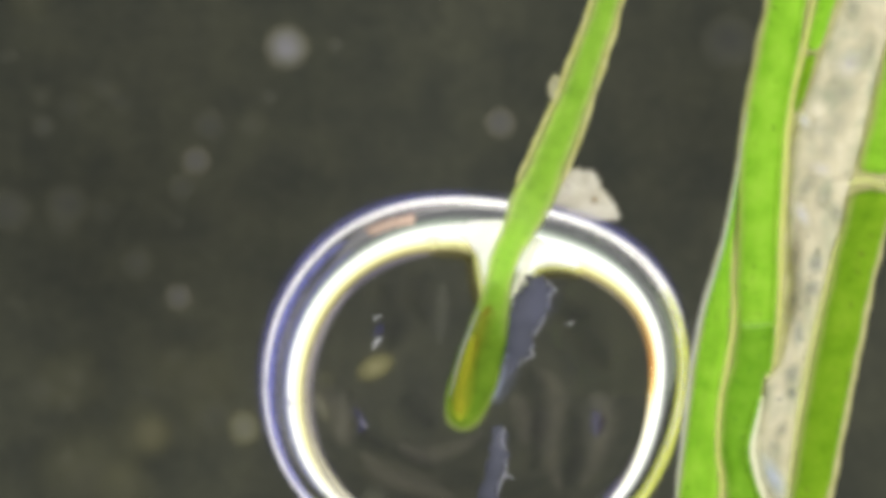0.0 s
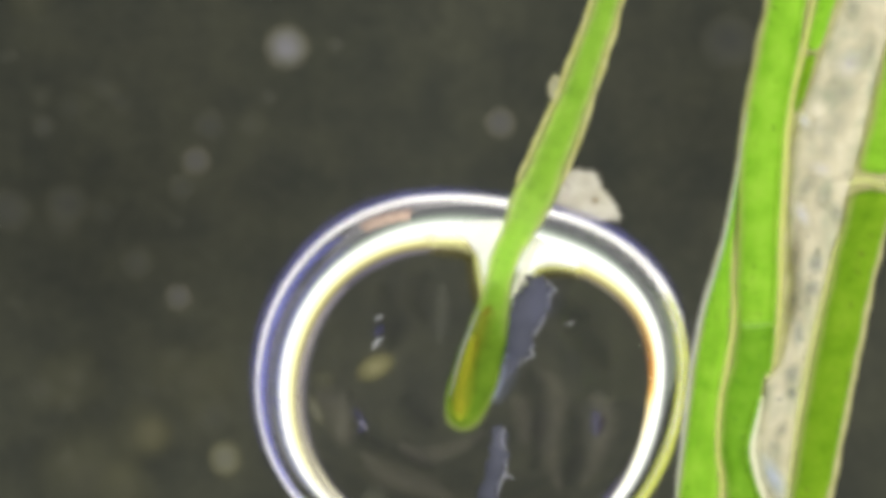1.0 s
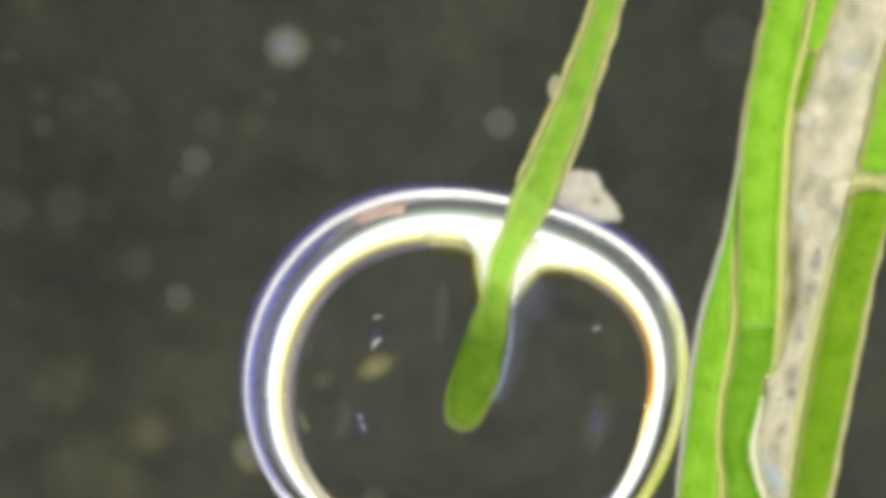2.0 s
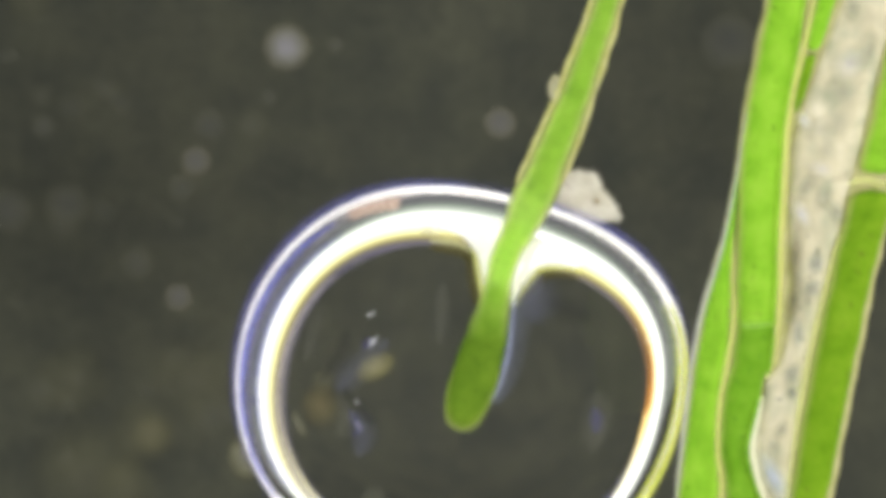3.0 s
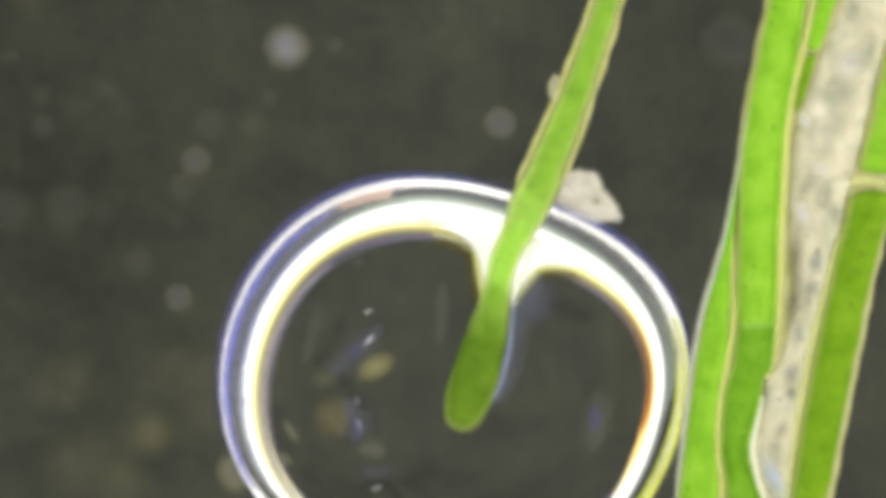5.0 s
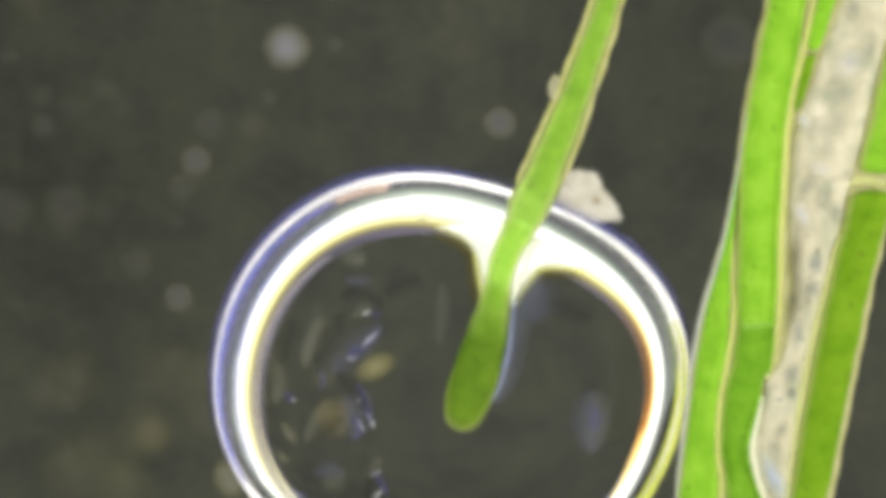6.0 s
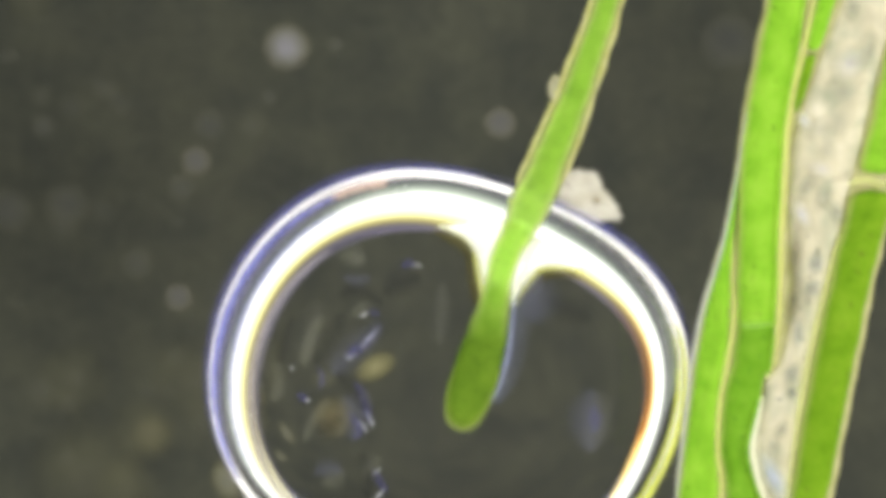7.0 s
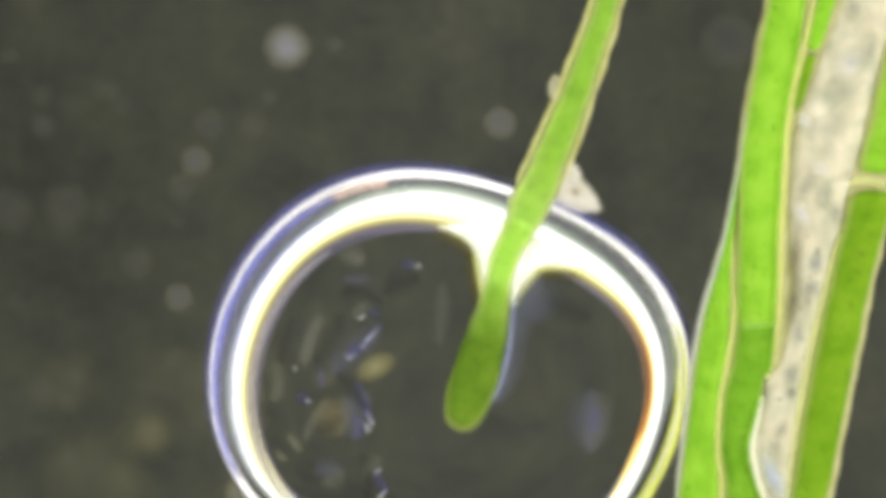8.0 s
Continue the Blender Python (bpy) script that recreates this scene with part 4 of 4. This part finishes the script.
wisp([(600, 700), (612, 735), (598, 775)], 12, "faint grey wisp of film over the bubble")
wisp([(620, 455), (632, 462), (640, 470)], 14, "faint grey wisp of film over the bubble")
swirls = []


def swirl(points, radius, material, label):
    """A smear of film that slips away when the tip turns."""
    bm = cord(points, radius, WISP_Z, flat=0.3)
    c = at(*points[1], WISP_Z)
    bm.transform(Matrix.Translation(-c))
    ob = new("swirl", mesh_of("swirl", bm, material))
    ob.location = c
    swirls.append((tagged(ob, label, "film", "swirls of film over the bubble"), points[1]))


for points, radius in [([(700, 782), (745, 806), (800, 796), (862, 762)], 16), ([(955, 650), (985, 700), (972, 780), (990, 870)], 22), ([(1040, 700), (1072, 730), (1058, 800), (1030, 860)], 20),
                       ([(1092, 692), (1070, 735), (1062, 770), (1068, 800)], 5), ([(640, 800), (680, 840), (740, 860), (800, 880)], 22), ([(560, 690), (600, 730), (610, 790)], 34), ([(905, 700), (925, 730), (930, 790)], 20)]:
    swirl(points, radius, M_SWIRL, "faint brownish swirl of film over the bubble")
for points, radius in [([(676, 500), (700, 560), (690, 620)], 30), ([(618, 690), (642, 766), (706, 800), (770, 830)], 22), ([(935, 650), (952, 740), (944, 830)], 26), ([(1000, 560), (1046, 600), (1080, 650)], 30),
                       ([(710, 700), (740, 730), (770, 760)], 24), ([(1010, 720), (1020, 790), (1000, 860)], 24), ([(760, 480), (740, 520), (750, 570)], 24)]:
    swirl(points, radius, M_FLECK_DARK, "faint dark swirl of film over the bubble")
mote("olive", 572, 672, 26, 0.4, "brownish blurred clot over the bubble", 0.8, 0.1)


flecks = []


def fleck(points, radius, material, label, early=False):
    """A soft fleck over the bubble; early: it drifts in with the first ones."""
    bm = cord(points, radius, 3.2, flat=0.25)
    u, v = points[len(points) // 2]
    c = at(u, v, 3.2)
    bm.transform(Matrix.Translation(-c))
    ob = new("fleck", mesh_of("fleck", bm, material))
    ob.location = c
    flecks.append((tagged(ob, label, "debris", "flecks over the bubble"), u, v, early))


PALE_FLECK, DARK_FLECK, BLUE_FLECK = "small grey-green blurred fleck over the bubble", "small dark blurred fleck with painted shadow over the bubble", "bluish-grey blurred flake over the bubble"
VIOLET_FLECK = "narrow dark blue-violet flake over the bubble"
for points, radius in [([(536, 648), (547, 604), (570, 560)], 19), ([(600, 456), (622, 452), (646, 462)], 24), ([(538, 782), (556, 742), (584, 704)], 14), ([(570, 858), (592, 850), (612, 838)], 20),
                       ([(622, 560), (636, 548), (656, 540)], 12), ([(486, 640), (492, 676), (484, 712)], 15), ([(640, 840), (660, 824), (672, 806)], 13), ([(634, 694), (648, 704), (650, 720)], 12)]:
    fleck(points, radius, M_FLECK, PALE_FLECK)
# Dark mottling and the shadows beside specks, put into dark flecks.
for points, radius in [([(606, 556), (588, 600), (556, 646)], 20), ([(596, 656), (622, 688), (652, 724)], 17), ([(556, 770), (582, 756), (606, 734)], 18), ([(680, 520), (706, 500), (744, 492)], 26),
                       ([(640, 800), (654, 836), (648, 880)], 16), ([(600, 520), (640, 512), (676, 540)], 16), ([(520, 560), (506, 600), (500, 640)], 14)]:
    fleck(points, radius, M_FLECK_DARK, DARK_FLECK, points[0][0] in (606, 596))
for points, radius in [([(676, 572), (644, 606), (606, 640), (588, 664)], 27), ([(606, 490), (634, 496), (656, 490)], 12), ([(556, 838), (580, 828), (606, 834)], 18), ([(612, 700), (634, 736), (624, 780)], 26), ([(1046, 690), (1040, 740), (1046, 800)], 36)]:
    fleck(points, radius, M_CLOUD, BLUE_FLECK, points[0][0] in (676, 612))
for points, radius in [([(672, 580), (648, 606), (622, 634)], 9), ([(628, 676), (644, 706), (654, 748)], 10), ([(652, 548), (664, 556), (672, 552)], 6), ([(562, 650), (570, 668), (566, 690)], 6), ([(662, 832), (672, 852), (684, 874)], 8)]:
    fleck(points, radius, M_SPARK_BLUE, VIOLET_FLECK)
for points, radius in [([(668, 582), (656, 596), (646, 606)], 2.0), ([(648, 728), (656, 744), (660, 756)], 1.8), ([(628, 628), (620, 634), (612, 630)], 1.5)]:
    fleck(points, radius, M_TORN, "thin pale sliver painted as a glint on a flake")
brown = mote("brown", 588, 960, 38, 0.4, "orange-brown blurred clot over the bubble", 1.15, 0.2)


def motions():
    # (seconds, the bubble's side, its top) in the camera's view; its size is fixed, it moves towards the lens to look
    # larger
    SEEN_EDGES = [(0, 466, 345), (0.5, 461, 345), (1, 452, 342), (1.5, 441, 340), (3, 415, 333), (3.5, 407, 330), (4, 403, 328), (4.5, 396, 325), (6, 378, 307), (6.5, 373, 303), (7, 370, 302), (7.5, 371, 304), (8, 371, 304)]
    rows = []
    for t, side, top in SEEN_EDGES:
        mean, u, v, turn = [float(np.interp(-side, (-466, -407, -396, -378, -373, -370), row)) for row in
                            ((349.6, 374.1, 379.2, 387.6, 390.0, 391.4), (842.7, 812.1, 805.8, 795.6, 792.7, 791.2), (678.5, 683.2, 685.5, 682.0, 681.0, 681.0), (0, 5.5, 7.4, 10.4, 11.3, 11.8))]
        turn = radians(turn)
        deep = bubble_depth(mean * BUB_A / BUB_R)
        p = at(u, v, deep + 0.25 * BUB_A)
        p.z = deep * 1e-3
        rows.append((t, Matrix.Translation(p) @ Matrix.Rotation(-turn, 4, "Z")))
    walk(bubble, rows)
    for ob in corners:
        walk(ob, [(t, Matrix.Translation(at(838, 444 + (top - 303) * 0.15, 0.16) - filament.location) @ Matrix.Rotation(radians(0.62 * (top - 303)), 4, "Z")) for t, side, top in SEEN_EDGES])
    axis = (AXIS_TIP - AXIS_TOP).normalized()
    spot = AXIS_TOP - filament.location
    for ob, far in [(streak, 150), (glint, 150), (light_line, 165), (membrane, -80)] + [(e, -80) for e in edges[:3]]:
        turns = [(0, 0), (1.4, 0), (1.43, 0.3), (1.47, 0.7), (1.5, 1.0), (8, 1.0)]
        walk(ob, [(t, Matrix.Translation(spot + Vector((-0.0002, 0, -0.0002)) * (f if far < 0 else 0)) @ Matrix.Rotation(radians(far) * f, 4, axis)) for t, f in turns])
    axis = (TAIL_END - TAIL_TOP).normalized()
    spot = TAIL_TOP - filament.location
    for ob in [tail] + edges[3:]:
        walk(ob, [(t, Matrix.Translation(spot + (TAIL_END - TAIL_TOP) * 1.5 * f) @ Matrix.Rotation(radians(60) * f, 4, axis)) for t, f in turns])
    for ob, (u, v) in swirls:
        walk(ob, [(t, Matrix.Translation(at(u, v + 420 * f, WISP_Z))) for t, f in turns])
    for ob, way, z in specks:
        walk(ob, [(t, Matrix.Translation(at(u, v, z))) for t, u, v in way])
    f0 = Vector(fluff.location)
    drift = [(0, 0, 0), (3, 3, 2), (7, 3, 1), (7.1, -26, -11), (7.5, -28, -13), (7.7, -33, -14), (8, -33, -14)]
    walk(fluff, [(t, Matrix.Translation(f0 + at(784 + du, 441 + dv, -9.5) - at(784, 441, -9.5))) for t, du, dv in drift])
    walk(caught, [(t, Matrix.Translation(at(u, v, -14)) @ Matrix.Rotation(0.4, 4, "Z")) for t, u, v in [(0, 510, 755), (1, 495, 765), (1.5, 452, 790), (3, 432, 812), (4.5, 415, 832), (6, 405, 848), (7, 402, 850), (7.5, 418, 868), (8, 425, 880)]])
    walk(brown, [(t, Matrix.Translation(at(u, v, 0.4)) @ Matrix.Rotation(0.2, 4, "Z")) for t, u, v in [(0, 588, 960), (1.6, 588, 960), (2.9, 566, 718), (4.5, 586, 738), (8, 588, 738)]])
    for ob, u, v, early in flecks:
        walk(ob, [(t, Matrix.Translation(at(u + du, v + dv, 3.2))) for t, du, dv in ([(0, 40, 430), (4.7, 40, 430), (5.7, 8, 10), (6.5, 0, 0), (8, 0, 0)] if not early else [(0, 40, 430), (1.7, 40, 430), (2.9, 12, 34), (4.5, 2, 6), (6, 0, 0), (8, 0, 0)])])
    walk(pushed, [(t, Matrix.Translation(at(u, v, -14.5))) for t, u, v in [(0, 432, 757), (0.5, 421, 781), (1, 398, 812), (1.5, 355, 872), (2, 325, 940), (8, 300, 1000)]])


motions()
